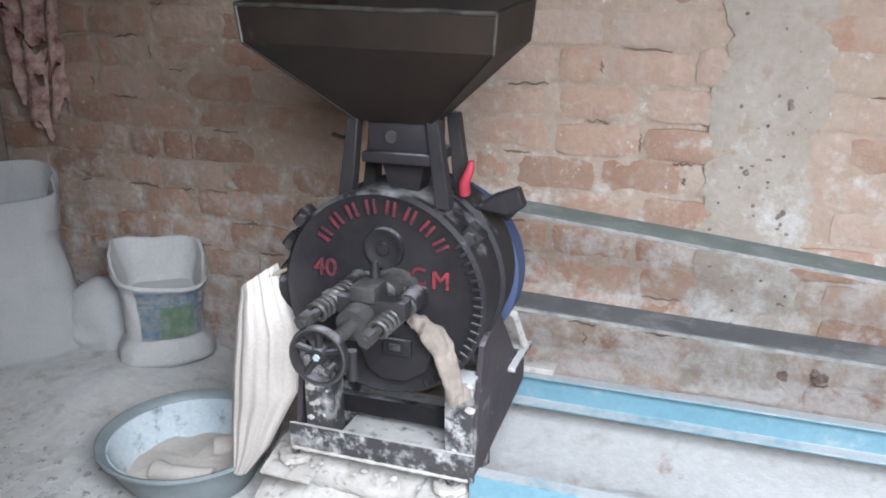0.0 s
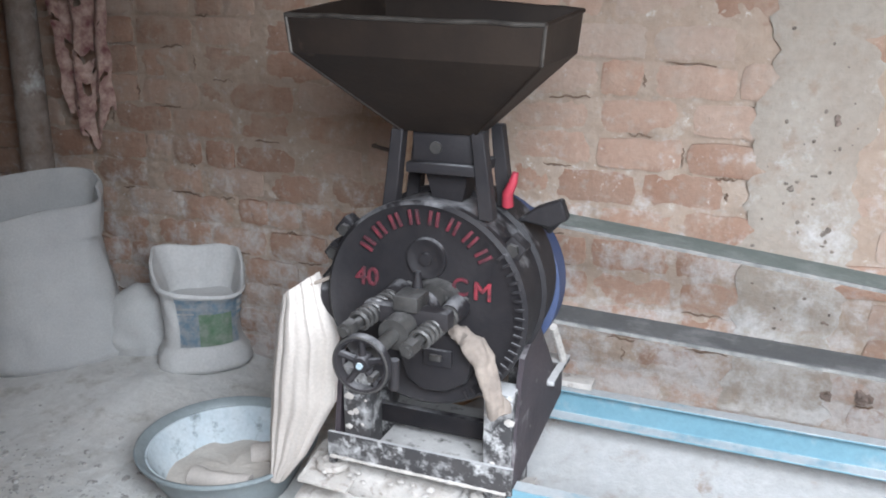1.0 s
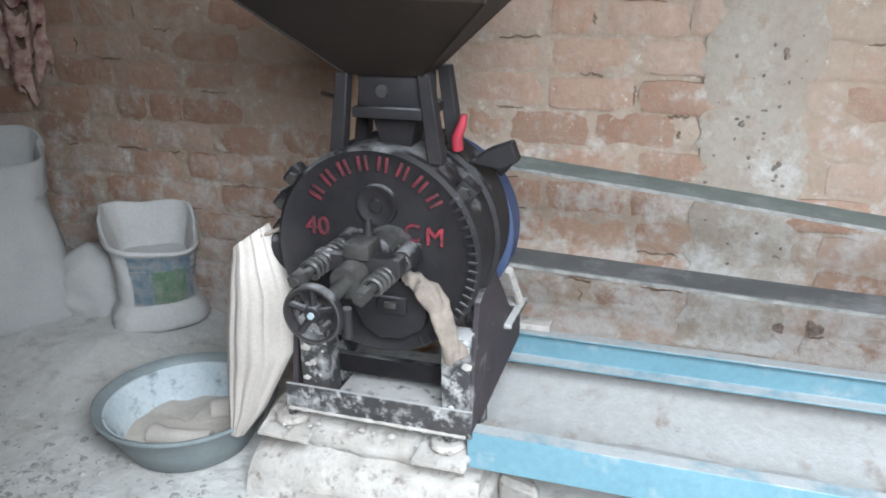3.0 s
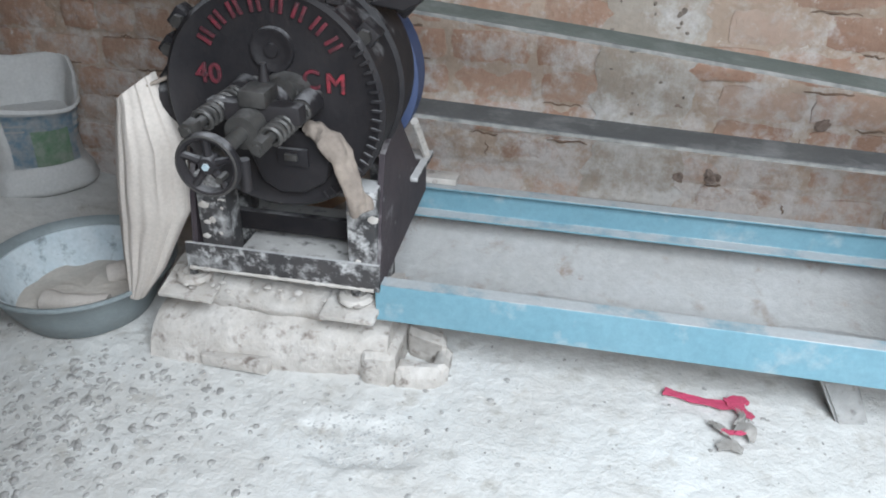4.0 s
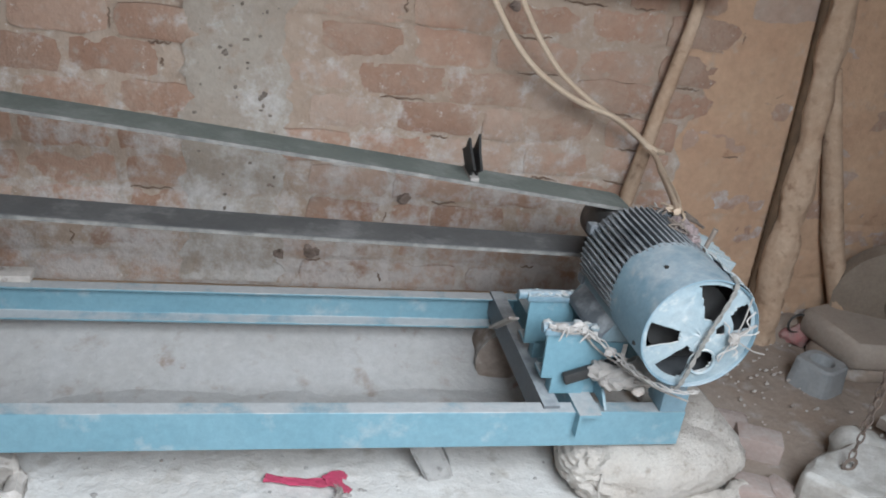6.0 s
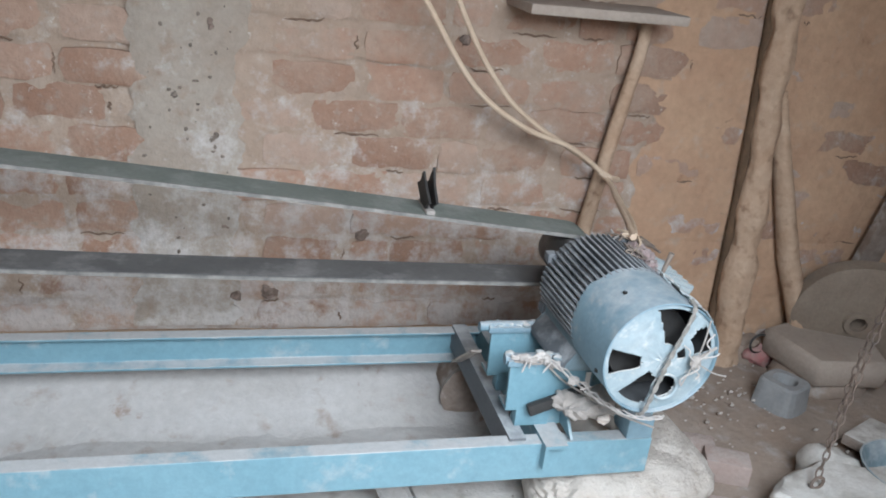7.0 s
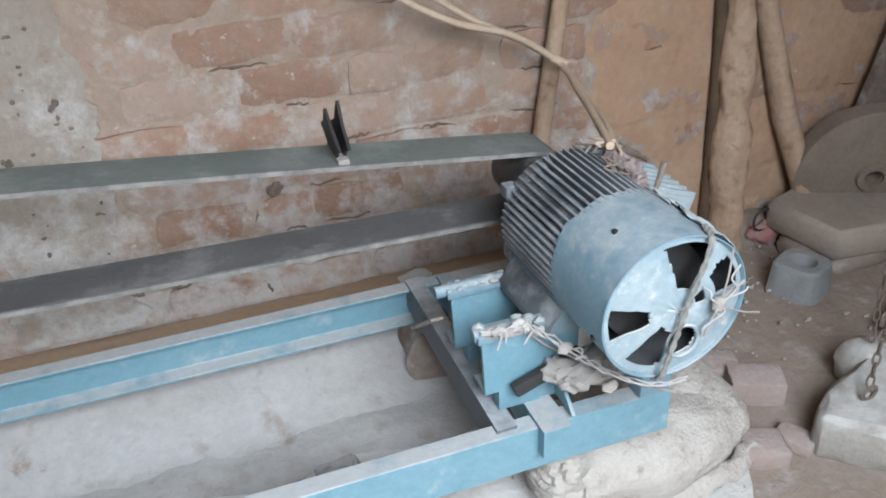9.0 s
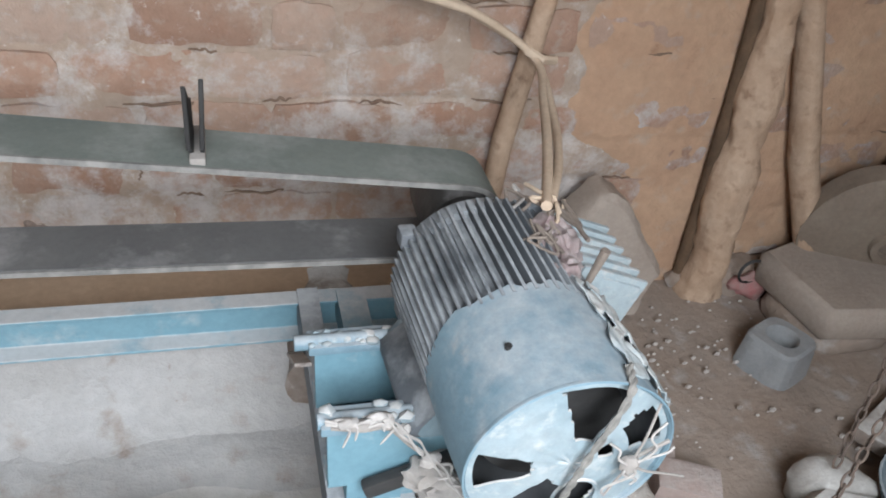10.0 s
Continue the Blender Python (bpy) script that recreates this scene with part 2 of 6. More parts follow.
M_ceiling = material("unseen_roof_brown", [(0.2, 0.14, 0.09), (0.14, 0.1, 0.07)], 5, 0.95, bump=0.4)

# ---- builders ----
ORIGIN = {}


def thing(name, at, label, category, group="", kind=""):
    ob = new(name)
    ob.location = at
    ob.empty_display_size = 0.05
    ORIGIN[ob] = Vector(at)
    return tagged(ob, label, category, group, kind)


def finish(bm, name, mat, smooth):
    bmesh.ops.recalc_face_normals(bm, faces=bm.faces)
    me = bpy.data.meshes.new(name)
    bm.to_mesh(me)
    bm.free()
    me.materials.append(mat)
    if smooth:
        me.polygons.foreach_set("use_smooth", [True] * len(me.polygons))
        me.set_sharp_from_angle(angle=radians(smooth if smooth > 1 else 40))
    return me


def part(name, bm, mat, parent, label="", smooth=40):
    """One mesh, modelled in world coordinates, under a thing or a part."""
    at = ORIGIN[parent]
    bmesh.ops.translate(bm, vec=-at, verts=bm.verts)
    ob = new(name, finish(bm, name, mat, smooth))
    ob.parent = parent
    ORIGIN[ob] = at
    return tagged(ob, label)


def solid(name, bm, mat, label, category, kind="", smooth=40, group=""):
    """One top-level mesh, with its origin at the middle of its base."""
    xs = [v.co for v in bm.verts]
    at = Vector(((min(c.x for c in xs) + max(c.x for c in xs)) / 2, (min(c.y for c in xs) + max(c.y for c in xs)) / 2, min(c.z for c in xs)))
    bmesh.ops.translate(bm, vec=-at, verts=bm.verts)
    ob = new(name, finish(bm, name, mat, smooth))
    ob.location = at
    ORIGIN[ob] = at
    return tagged(ob, label, category, group, kind)


def box(x0, x1, y0, y1, z0, z1, bevel=0.003, bm=None, turn=None):
    out = bm or bmesh.new()
    tmp = bmesh.new()
    bmesh.ops.create_cube(tmp, size=1)
    bmesh.ops.scale(tmp, vec=(x1 - x0, y1 - y0, z1 - z0), verts=tmp.verts)
    if bevel:
        bmesh.ops.bevel(tmp, geom=tmp.edges, offset=bevel, segments=2, affect="EDGES", profile=0.6)
    m = Matrix.Translation(((x0 + x1) / 2, (y0 + y1) / 2, (z0 + z1) / 2))
    if turn:
        m = m @ Euler([radians(a) for a in turn]).to_matrix().to_4x4()
    bmesh.ops.transform(tmp, matrix=m, verts=tmp.verts)
    join(out, tmp)
    return out


def join(out, tmp):
    me = bpy.data.meshes.new("tmp")
    tmp.to_mesh(me)
    tmp.free()
    out.from_mesh(me)
    bpy.data.meshes.remove(me)


def tube(points, radii, seg=12, bm=None, cap=True, flat=1.0):
    """A round bar along a line of points; radii may taper; flat squeezes it."""
    bm = bm or bmesh.new()
    pts = [Vector(p) for p in points]
    if not isinstance(radii, (list, tuple)):
        radii = [radii] * len(pts)
    rings = []
    side = None
    for i, p in enumerate(pts):
        d = (pts[min(i + 1, len(pts) - 1)] - pts[max(i - 1, 0)]).normalized()
        if side is None:
            side = d.orthogonal().normalized()
        side = (side - d * side.dot(d)).normalized()
        up = d.cross(side)
        rings.append([bm.verts.new(p + radii[i] * (math.cos(a) * side + flat * math.sin(a) * up)) for a in (2 * math.pi * k / seg for k in range(seg))])
    for a, b in zip(rings, rings[1:]):
        for k in range(seg):
            bm.faces.new((a[k], a[(k + 1) % seg], b[(k + 1) % seg], b[k]))
    if cap:
        bm.faces.new(rings[0])
        bm.faces.new(rings[-1])
    return bm


def curve(points, n=8):
    """Points of a smooth line through the given ones."""
    p = [Vector(q) for q in points]
    p = [2 * p[0] - p[1], *p, 2 * p[-1] - p[-2]]
    out = []
    for i in range(1, len(p) - 2):
        for k in range(n):
            t = k / n
            a, b, c, d = p[i - 1], p[i], p[i + 1], p[i + 2]
            out.append(0.5 * (2 * b + (c - a) * t + (2 * a - 5 * b + 4 * c - d) * t * t + (3 * b - a - 3 * c + d) * t ** 3))
    return out + [p[-2]]


def lathe(profile, at, axis="z", seg=48, bm=None, close=False):
    """A turned body: (radius, height) pairs round the axis z or y."""
    bm = bm or bmesh.new()
    at = Vector(at)
    rings = []
    for r, h in profile:
        ring = []
        for k in range(seg):
            a = 2 * math.pi * k / seg
            c, s = r * math.cos(a), r * math.sin(a)
            ring.append(bm.verts.new(at + (Vector((c, s, h)) if axis == "z" else Vector((c, h, s)))))
        rings.append(ring)
    pairs = list(zip(rings, rings[1:])) + ([(rings[-1], rings[0])] if close else [])
    for a, b in pairs:
        for k in range(seg):
            bm.faces.new((a[k], a[(k + 1) % seg], b[(k + 1) % seg], b[k]))
    if not close:
        if profile[0][0] > 1e-5:
            bm.faces.new(rings[0])
        if profile[-1][0] > 1e-5:
            bm.faces.new(rings[-1])
    bmesh.ops.remove_doubles(bm, verts=bm.verts, dist=1e-6)
    return bm


def prism(outline, axis, a, b, bm=None, bevel=0.0):
    """A plate: an outline in the plane across the axis (x: y,z; y: x,z; z: x,y), from a to b."""
    out = bm or bmesh.new()
    tmp = bmesh.new()

    def at(p, h):
        return {"x": (h, p[0], p[1]), "y": (p[0], h, p[1]), "z": (p[0], p[1], h)}[axis]

    lo, hi = [[tmp.verts.new(at(p, h)) for p in outline] for h in (a, b)]
    tmp.faces.new(lo)
    tmp.faces.new(hi)
    for k in range(len(lo)):
        j = (k + 1) % len(lo)
        tmp.faces.new((lo[k], lo[j], hi[j], hi[k]))
    bmesh.ops.recalc_face_normals(tmp, faces=tmp.faces)
    if bevel:
        bmesh.ops.bevel(tmp, geom=tmp.edges, offset=bevel, segments=1, affect="EDGES")
    join(out, tmp)
    return out


def roughen(bm, amount, scale, seed=0.0, fine=0.0):
    """Uneven, worn surface."""
    bm.normal_update()
    for v in bm.verts:
        d = noise.noise(v.co * scale + Vector((seed, seed, seed)))
        if fine:
            d += fine * noise.noise(v.co * scale * 3.7)
        v.co += v.normal * amount * d
    return bm


def grid_sheet(fn, nu, nv, thick=0.004, bm=None, keep=None):
    """A sheet of cloth or plate from a function of u, v in 0..1, with thickness."""
    out = bm or bmesh.new()
    tmp = bmesh.new()
    vs = [[tmp.verts.new(fn(i / nu, j / nv)) for j in range(nv + 1)] for i in range(nu + 1)]
    for i in range(nu):
        for j in range(nv):
            if keep is None or keep((i + 0.5) / nu, (j + 0.5) / nv):
                tmp.faces.new((vs[i][j], vs[i + 1][j], vs[i + 1][j + 1], vs[i][j + 1]))
    bmesh.ops.delete(tmp, geom=[v for v in tmp.verts if not v.link_faces], context="VERTS")
    bmesh.ops.recalc_face_normals(tmp, faces=tmp.faces)
    bmesh.ops.solidify(tmp, geom=tmp.faces[:], thickness=thick)
    join(out, tmp)
    return out


def lump(center, size, rough, scale, seed, power=2.0, sub=3, turn=0.0):
    """A rounded stone or block; a higher power makes it squarer."""
    bm = bmesh.new()
    bmesh.ops.create_icosphere(bm, subdivisions=sub, radius=1)
    for v in bm.verts:
        c = v.co
        k = (abs(c.x) ** power + abs(c.y) ** power + abs(c.z) ** power) ** (-1 / power)
        v.co = c * k
    bmesh.ops.scale(bm, vec=[s / 2 for s in size], verts=bm.verts)
    roughen(bm, rough, scale, seed, 0.5)
    bmesh.ops.transform(bm, matrix=Matrix.Translation(center) @ Matrix.Rotation(radians(turn), 4, "Z"), verts=bm.verts)
    return bm

# ---- large structure ----
WALL_Y = 2.70


def floor_height(x, y):
    h = 0.006 * noise.noise(Vector((x * 2.3, y * 2.3, 0.3))) + 0.004 * noise.noise(Vector((x * 9, y * 9, 1.7)))
    h += 0.0022 * noise.noise(Vector((x * 27, y * 27, 4.1)))
    # worn hollow before the mill
    d = math.hypot((x - -0.247) / 0.137, (y - 1.729) / 0.084) + 0.5 * noise.noise(Vector((x * 17, y * 17, 6.0)))
    h += 0.003 * math.exp(-((d - 1.08) / 0.16) ** 2) - 0.009 * max(0.0, min(1.0, (1.05 - d) * 2.5)) * (1 + 0.6 * noise.noise(Vector((x * 45, y * 45, 2.0))))
    # dust banked up in the sack corner
    bank = max(0.0, min(1.0, (-1.2 - x) / 0.4)) * max(0.0, min(1.0, (y - 1.95) / 0.42))
    h += 0.06 * bank * bank * (3 - 2 * bank)
    if x > 1.35:
        h += 0.008 * noise.noise(Vector((x * 7, y * 7, 9.0))) * min(1, (x - 1.35) * 4)
    return h


def ground_sheet(x0, x1, y0, y1, step, lift=0.0):
    bm = bmesh.new()
    nx, ny = int((x1 - x0) / step), int((y1 - y0) / step)
    vs = [[bm.verts.new((x0 + (x1 - x0) * i / nx, y0 + (y1 - y0) * j / ny, 0)) for j in range(ny + 1)] for i in range(nx + 1)]
    for col in vs:
        for v in col:
            v.co.z = floor_height(v.co.x, v.co.y) + lift
    for i in range(nx):
        for j in range(ny):
            bm.faces.new((vs[i][j], vs[i + 1][j], vs[i + 1][j + 1], vs[i][j + 1]))
    return bm


floor = solid("floor", ground_sheet(-3.2, 2.9, -1.4, 2.85, 0.014), M_floor, "flour-dusted rough cement floor with pits and stains", "floor", "structure", 60)

def bed_edge(u, v):
    x = -0.21 + 1.50 * u
    y0 = 2.20 + 0.03 * noise.noise(Vector((x * 6, 1.0, 2.0)))
    y1 = 2.69 + 0.01 * noise.noise(Vector((x * 6, 7.0, 2.0)))
    y = y0 + (y1 - y0) * v
    k = min(1.0, 9 * u, 9 * (1 - u), 7 * v, 7 * (1 - v))
    return x, y, floor_height(x, y) - 0.008 + k * (0.016 + 0.008 * noise.noise(Vector((x * 5, y * 5, 3.0))))


solid("earth_bed", grid_sheet(bed_edge, 90, 34, 0.003), M_greyearth, "low bank of grey dusty earth between the steel rails", "earth bed", "structure")

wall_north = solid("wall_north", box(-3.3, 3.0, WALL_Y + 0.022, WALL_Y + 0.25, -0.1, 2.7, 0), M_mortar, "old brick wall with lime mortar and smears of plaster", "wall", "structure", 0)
wall_east = solid("wall_east", box(2.75, 2.98, -1.5, 2.7, -0.1, 2.7, 0), M_wallplain, "plain side wall coloured orange-brown for a warm bounce", "wall", "structure", 0)
wall_west = solid("wall_west", box(-3.3, -3.07, -1.5, 2.7, -0.1, 2.7, 0), M_wallplain, "plain side wall coloured orange-brown for a warm bounce", "wall", "structure", 0)
# added behind the camera, low enough to let the sky in
wall_south = solid("wall_south", box(-3.3, 3.0, -1.62, -1.4, -0.1, 1.7, 0), M_wallplain, "unseen plain wall added across the open front", "wall", "structure", 0)
# two unseen pieces, added to dim the far left and right
wall_1 = solid("wall_1", box(-3.07, -0.30, 0.68, 0.80, -0.05, 1.9, 0), M_wallplain, "unseen front wall piece added to block light from the sides", "wall", "structure", 0)
wall_2 = solid("wall_2", box(1.46, 2.75, 0.68, 0.80, -0.05, 1.9, 0), M_wallplain, "unseen front wall piece added to block light from the sides", "wall", "structure", 0)
# unseen roof, added so its tilted eave keeps lamp light off the upper wall
roof = prism([(0.95, 0.0), (2.95, 2.7), (2.95, 2.8), (0.95, 0.08)], "x", -3.3, 3.0)
for v in roof.verts:
    if v.co.y < 1.5:
        v.co.z += 1.618 + 0.11 * v.co.x
ceiling = solid("ceiling", roof, M_ceiling, "unseen sloping roof with a low eave added to shade the upper wall", "ceiling", "structure", 0)

# low earth ledge along the foot of the wall, behind the rails
lb = box(-0.75, 1.4, 2.55, 2.705, 0.0, 0.118, 0.01)
bmesh.ops.subdivide_edges(lb, edges=lb.edges[:], cuts=6, use_grid_fill=True)
roughen(lb, 0.006, 9, 3)
ledge = solid("earth_ledge", lb, M_ledge, "low tan earth ledge along the foot of the brick wall", "ledge", "structure")


drift = grid_sheet(lambda u, v: (-0.7 + 2.0 * u, 2.2 + 0.37 * v, -0.012 + 0.128 * v ** 1.6 * min(1, 12 * u, 8 * (1 - u)) + 0.006 * noise.noise(Vector((u * 14, v * 4, 6)))), 60, 14, 0.01)
solid("flour_drift", drift, M_greyearth, "drift of grey flour dust banked against the earth ledge", "flour drift", "stuff")


# plaster pier on the wall
def plaster(name, x0, x1, z0, z1, seed, label, thick=0.004):
    bm = bmesh.new()
    n = 90

    def edge(z, side):
        base = x0 if side == 0 else x1
        return base + (0.05 * max(0, z - 0.85) if side == 0 else 0.0) + 0.035 * noise.noise(Vector((seed + side * 7, z * 7, 0))) + 0.022 * noise.noise(Vector((seed + side * 3, z * 30, 0))) + 0.01 * noise.noise(Vector((seed + side * 5, z * 75, 0)))

    rows = []
    for j in range(n + 1):
        z = z0 + (z1 - z0) * j / n
        a, b = edge(z, 0), edge(z, 1)
        row = []
        for i in range(13):
            x = a + (b - a) * i / 12
            k = 0.0 if i in (0, 12) or j in (0, n) else 1.0
            y = WALL_Y - 0.007 - k * (thick + 0.004 * noise.noise(Vector((x * 16, z * 16, seed))))
            row.append(bm.verts.new((x, y, z)))
        rows.append(row)
    for r, s in zip(rows, rows[1:]):
        for i in range(12):
            bm.faces.new((r[i], r[i + 1], s[i + 1], s[i]))
    rim = [e for e in bm.edges if len(e.link_faces) == 1]
    for g in bmesh.ops.extrude_edge_only(bm, edges=rim)["geom"]:
        if isinstance(g, bmesh.types.BMVert):
            g.co.y = WALL_Y + 0.004
    return part(name, bm, M_plaster, wall_north, label)


plaster("plaster_patch", 0.135, 0.385, 0.13, 1.55, 1.3, "grey cement plaster with dark pits")
random.seed(5)
for k in range(46):
    x, z = random.uniform(0.155, 0.365), random.choice((random.uniform(0.3, 1.2), random.uniform(0.5, 0.95)))
    r = random.choice((0.0015, 0.002, 0.003, 0.004, 0.006))
    part("pit", lump((x, WALL_Y - 0.0125, z), (2.4 * r, 0.006, 2 * r * random.uniform(0.6, 1.6)), 0.9 * r, 110, k, 2, 2), M_pit, wall_north)
for x, z, a, b in ((0.356, 0.424, 0.022, 0.014), (0.383, 0.225, 0.035, 0.05), (0.47, 0.228, 0.05, 0.06), (0.315, 0.945, 0.018, 0.03), (0.72, 0.405, 0.04, 0.035), (0.95, 0.95, 0.03, 0.03)):
    part("damp_stain", lump((x, WALL_Y - (0.011 if 0.12 < x < 0.4 else 0.006), z), (a * 0.85, 0.008, b * 0.75), 0.014, 34, x * 9, 2, 4), M_stainwall, wall_north, "dark brown broken-out patch")

# ---- flour mill ----
MX, MZ, MR, MY = -0.437, 0.642, 0.214, 1.89
mill = thing("flour_mill", (MX, 2.08, 0.17), "black cast-iron flour mill dusted with flour, under a steel hopper", "flour mill")
drum = part("stone_housing", lathe([(0.0, 0.0), (0.12, 0.0), (0.195, 0.004), (0.206, -0.004), (MR, 0.004), (MR, 0.02), (0.207, 0.026), (0.207, 0.13), (0.216, 0.135), (0.216, 0.15), (0.207, 0.155), (0.207, 0.25), (0.19, 0.262), (0.06, 0.265), (0.0, 0.265)], (MX, MY, MZ), "y", 72), M_iron, mill, "black round housing with a raised rim")
part("cover_boss", lathe([(0.0, -0.012), (0.012, -0.012), (0.013, -0.006), (0.03, -0.006), (0.034, -0.009), (0.04, -0.009), (0.042, 0.001)], (-0.428, MY, 0.742), "y", 36), M_iron, drum)
for k in range(20):
    a = radians(-62 + 5.2 * k)
    c = Vector((MX + 0.2 * math.cos(a), MY - 0.003, MZ + 0.2 * math.sin(a)))
    part("rim_rib", box(c.x - 0.010, c.x + 0.010, c.y - 0.003, c.y + 0.003, c.z - 0.003, c.z + 0.003, 0.002, turn=(0, -math.degrees(a), 0)), M_iron, drum)
# raised name as plain bars along the arc
for k in range(8):
    a = radians(150 - 17.0 * k)
    c = Vector((-0.433 + 0.14 * math.cos(a), MY - 0.003, 0.692 + 0.132 * math.sin(a)))
    for side in (-1, 1):
        t = Vector((math.sin(a), 0, -math.cos(a))) * 0.0075 * side
        part("raised_mark", box(c.x + t.x - 0.0035, c.x + t.x + 0.0035, c.y - 0.002, c.y + 0.003, c.z + t.z - 0.015, c.z + t.z + 0.015, 0.0015, turn=(0, 90 - math.degrees(a), 0)), M_redfade, drum, "worn red raised bar")


def lettering(text, x, z, size, mat, parent, name):
    cu = bpy.data.curves.new("t", "FONT")
    cu.body, cu.size, cu.extrude, cu.bevel_depth = text, size, 0.002, 0.0008
    tmp = new("t", cu)
    me = bpy.data.meshes.new_from_object(tmp.evaluated_get(bpy.context.evaluated_depsgraph_get()))
    bpy.data.objects.remove(tmp)
    bm = bmesh.new()
    bm.from_mesh(me)
    bmesh.ops.transform(bm, matrix=Matrix.Translation((x, MY - 0.003, z)) @ Matrix.Rotation(radians(90), 4, "X"), verts=bm.verts)
    return part(name, bm, mat, parent, "red raised lettering", 0)


lettering("40", -0.584, 0.672, 0.052, M_redfade, drum, "lettering")
lettering("C", -0.376, 0.676, 0.05, M_redfade, drum, "lettering")
lettering("M", -0.332, 0.672, 0.05, M_redM, drum, "lettering")
part("blue_guard", lathe([(0.2, 0.265), (0.208, 0.27), (0.208, 0.33), (0.2, 0.335), (0.05, 0.335)], (MX + 0.003, MY, MZ - 0.03), "y", 48), M_bluep, mill, "dark blue belt guard drum")
# shoulder lugs and rim bolts
for x, y, z, r in ((-0.262, 1.93, 0.772, 0.014), (-0.235, 2.09, 0.79, 0.012), (-0.616, 1.93, 0.775, 0.013), (-0.655, 1.95, 0.715, 0.013), (-0.668, 1.96, 0.655, 0.013)):
    lug = part("lug", box(x - 0.02, x + 0.02, y - 0.02, y + 0.02, z - 0.02, z + 0.02, 0.006, turn=(0, 40, 0)), M_iron, drum)
    part("bolt", tube([(x, y - 0.032, z), (x, y - 0.015, z)], r, 6), M_steel, lug, "bright steel bolt head")
arm = part("lever_arm", prism([(-0.29, 0.80), (-0.22, 0.79), (-0.185, 0.81), (-0.2, 0.85), (-0.25, 0.83)], "y", 2.02, 2.05, bevel=0.004), M_iron, mill)
part("feed_lever", tube([(-0.302, 2.0, 0.835), (-0.30, 1.99, 0.86), (-0.288, 1.985, 0.885), (-0.283, 1.985, 0.905)], [0.012, 0.011, 0.009, 0.006], 10), M_red, mill, "bright red painted lever")
# pressure screw with hand wheel and springs
hub = part("bearing_hub", lathe([(0.0, -0.02), (0.036, -0.02), (0.046, -0.008), (0.05, 0.01), (0.0, 0.012)], (-0.408, MY - 0.012, 0.655), "y", 40), M_steel, mill)
S0, S1 = Vector((-0.405, 1.88, 0.672)), Vector((-0.425, 1.60, 0.643))
part("screw_shaft", tube([S0, S0.lerp(S1, 0.35), S0.lerp(S1, 0.36), S0.lerp(S1, 0.55), S0.lerp(S1, 0.56), S1], [0.03, 0.03, 0.024, 0.024, 0.013, 0.013], 20), M_steel, hub)
yoke = part("yoke", box(-0.5, -0.33, 1.75, 1.785, 0.655, 0.69, 0.008), M_iron, hub)
part("clamp", box(-0.435, -0.385, 1.74, 1.80, 0.685, 0.715, 0.006), M_steel, hub)
part("grease_cup", tube([(-0.41, 1.8, 0.71), (-0.41, 1.8, 0.745)], [0.011, 0.006], 12), M_iron, hub)


def spring_coil(p, q, r, turns, wire, parent):
    p, q = Vector(p), Vector(q)
    d = (q - p).normalized()
    s = d.orthogonal().normalized()
    u = d.cross(s)
    pts = [p.lerp(q, k / (turns * 12)) + r * (math.cos(2 * math.pi * k / 12) * s + math.sin(2 * math.pi * k / 12) * u) for k in range(turns * 12 + 1)]
    return part("spring", tube(pts, wire, 6), M_steel, parent, "dusty steel coil spring")


for x, z in ((-0.484, 0.672), (-0.365, 0.655)):
    part("stud", tube([(x + 0.02, 1.885, z + 0.012), (x - 0.008, 1.66, z - 0.008)], 0.009, 10), M_steel, hub)
    spring_coil((x + 0.012, 1.82, z + 0.006), (x - 0.003, 1.705, z - 0.004), 0.0165, 8, 0.0048, hub)
    part("spring_cup", tube([(x + 0.014, 1.86, z + 0.008), (x + 0.012, 1.815, z + 0.006)], [0.024, 0.021], 18), M_iron, hub)
    part("nut", tube([(x - 0.006, 1.69, z - 0.005), (x - 0.008, 1.665, z - 0.007)], 0.016, 6), M_steel, hub)
WX, WY, WZ = -0.425, 1.60, 0.643
wheel = part("hand_wheel", lathe([(0.041, 0.0), (0.044, -0.008), (0.05, -0.009), (0.053, -0.003), (0.053, 0.006), (0.048, 0.012), (0.042, 0.008)], (WX, WY, WZ), "y", 48, close=True), M_iron, mill, "small black spoked hand wheel")
part("wheel_rim_edge", lathe([(0.0485, -0.0095), (0.0515, -0.0085), (0.0505, -0.006), (0.048, -0.0075)], (WX, WY, WZ), "y", 48, close=True), M_steel, wheel, "rubbed bright rim")
part("wheel_hub", lathe([(0.0, -0.008), (0.013, -0.008), (0.017, 0.0), (0.018, 0.014), (0.0, 0.014)], (WX, WY, WZ), "y", 20), M_iron, wheel)
part("wheel_nut", lathe([(0.0, -0.012), (0.006, -0.012), (0.006, -0.006), (0.0, -0.006)], (WX, WY, WZ), "y", 6), M_grille, wheel, "pale worn nut")
for k in range(5):
    a = radians(18 + 72 * k)
    part("spoke", tube([(WX + 0.012 * math.cos(a), WY + 0.003, WZ + 0.012 * math.sin(a)), (WX + 0.03 * math.cos(a), WY + 0.002, WZ + 0.03 * math.sin(a)), (WX + 0.046 * math.cos(a), WY, WZ + 0.046 * math.sin(a))], [0.008, 0.006, 0.0075], 8), M_iron, wheel)
part("wheel_handle", tube([(WX + 0.027, WY, WZ - 0.013), (WX + 0.027, WY - 0.025, WZ - 0.013)], 0.006, 8), M_steel, wheel)
part("screw_collar", tube([S0.lerp(S1, 0.5), S0.lerp(S1, 0.62)], 0.03, 24), M_steel, hub)
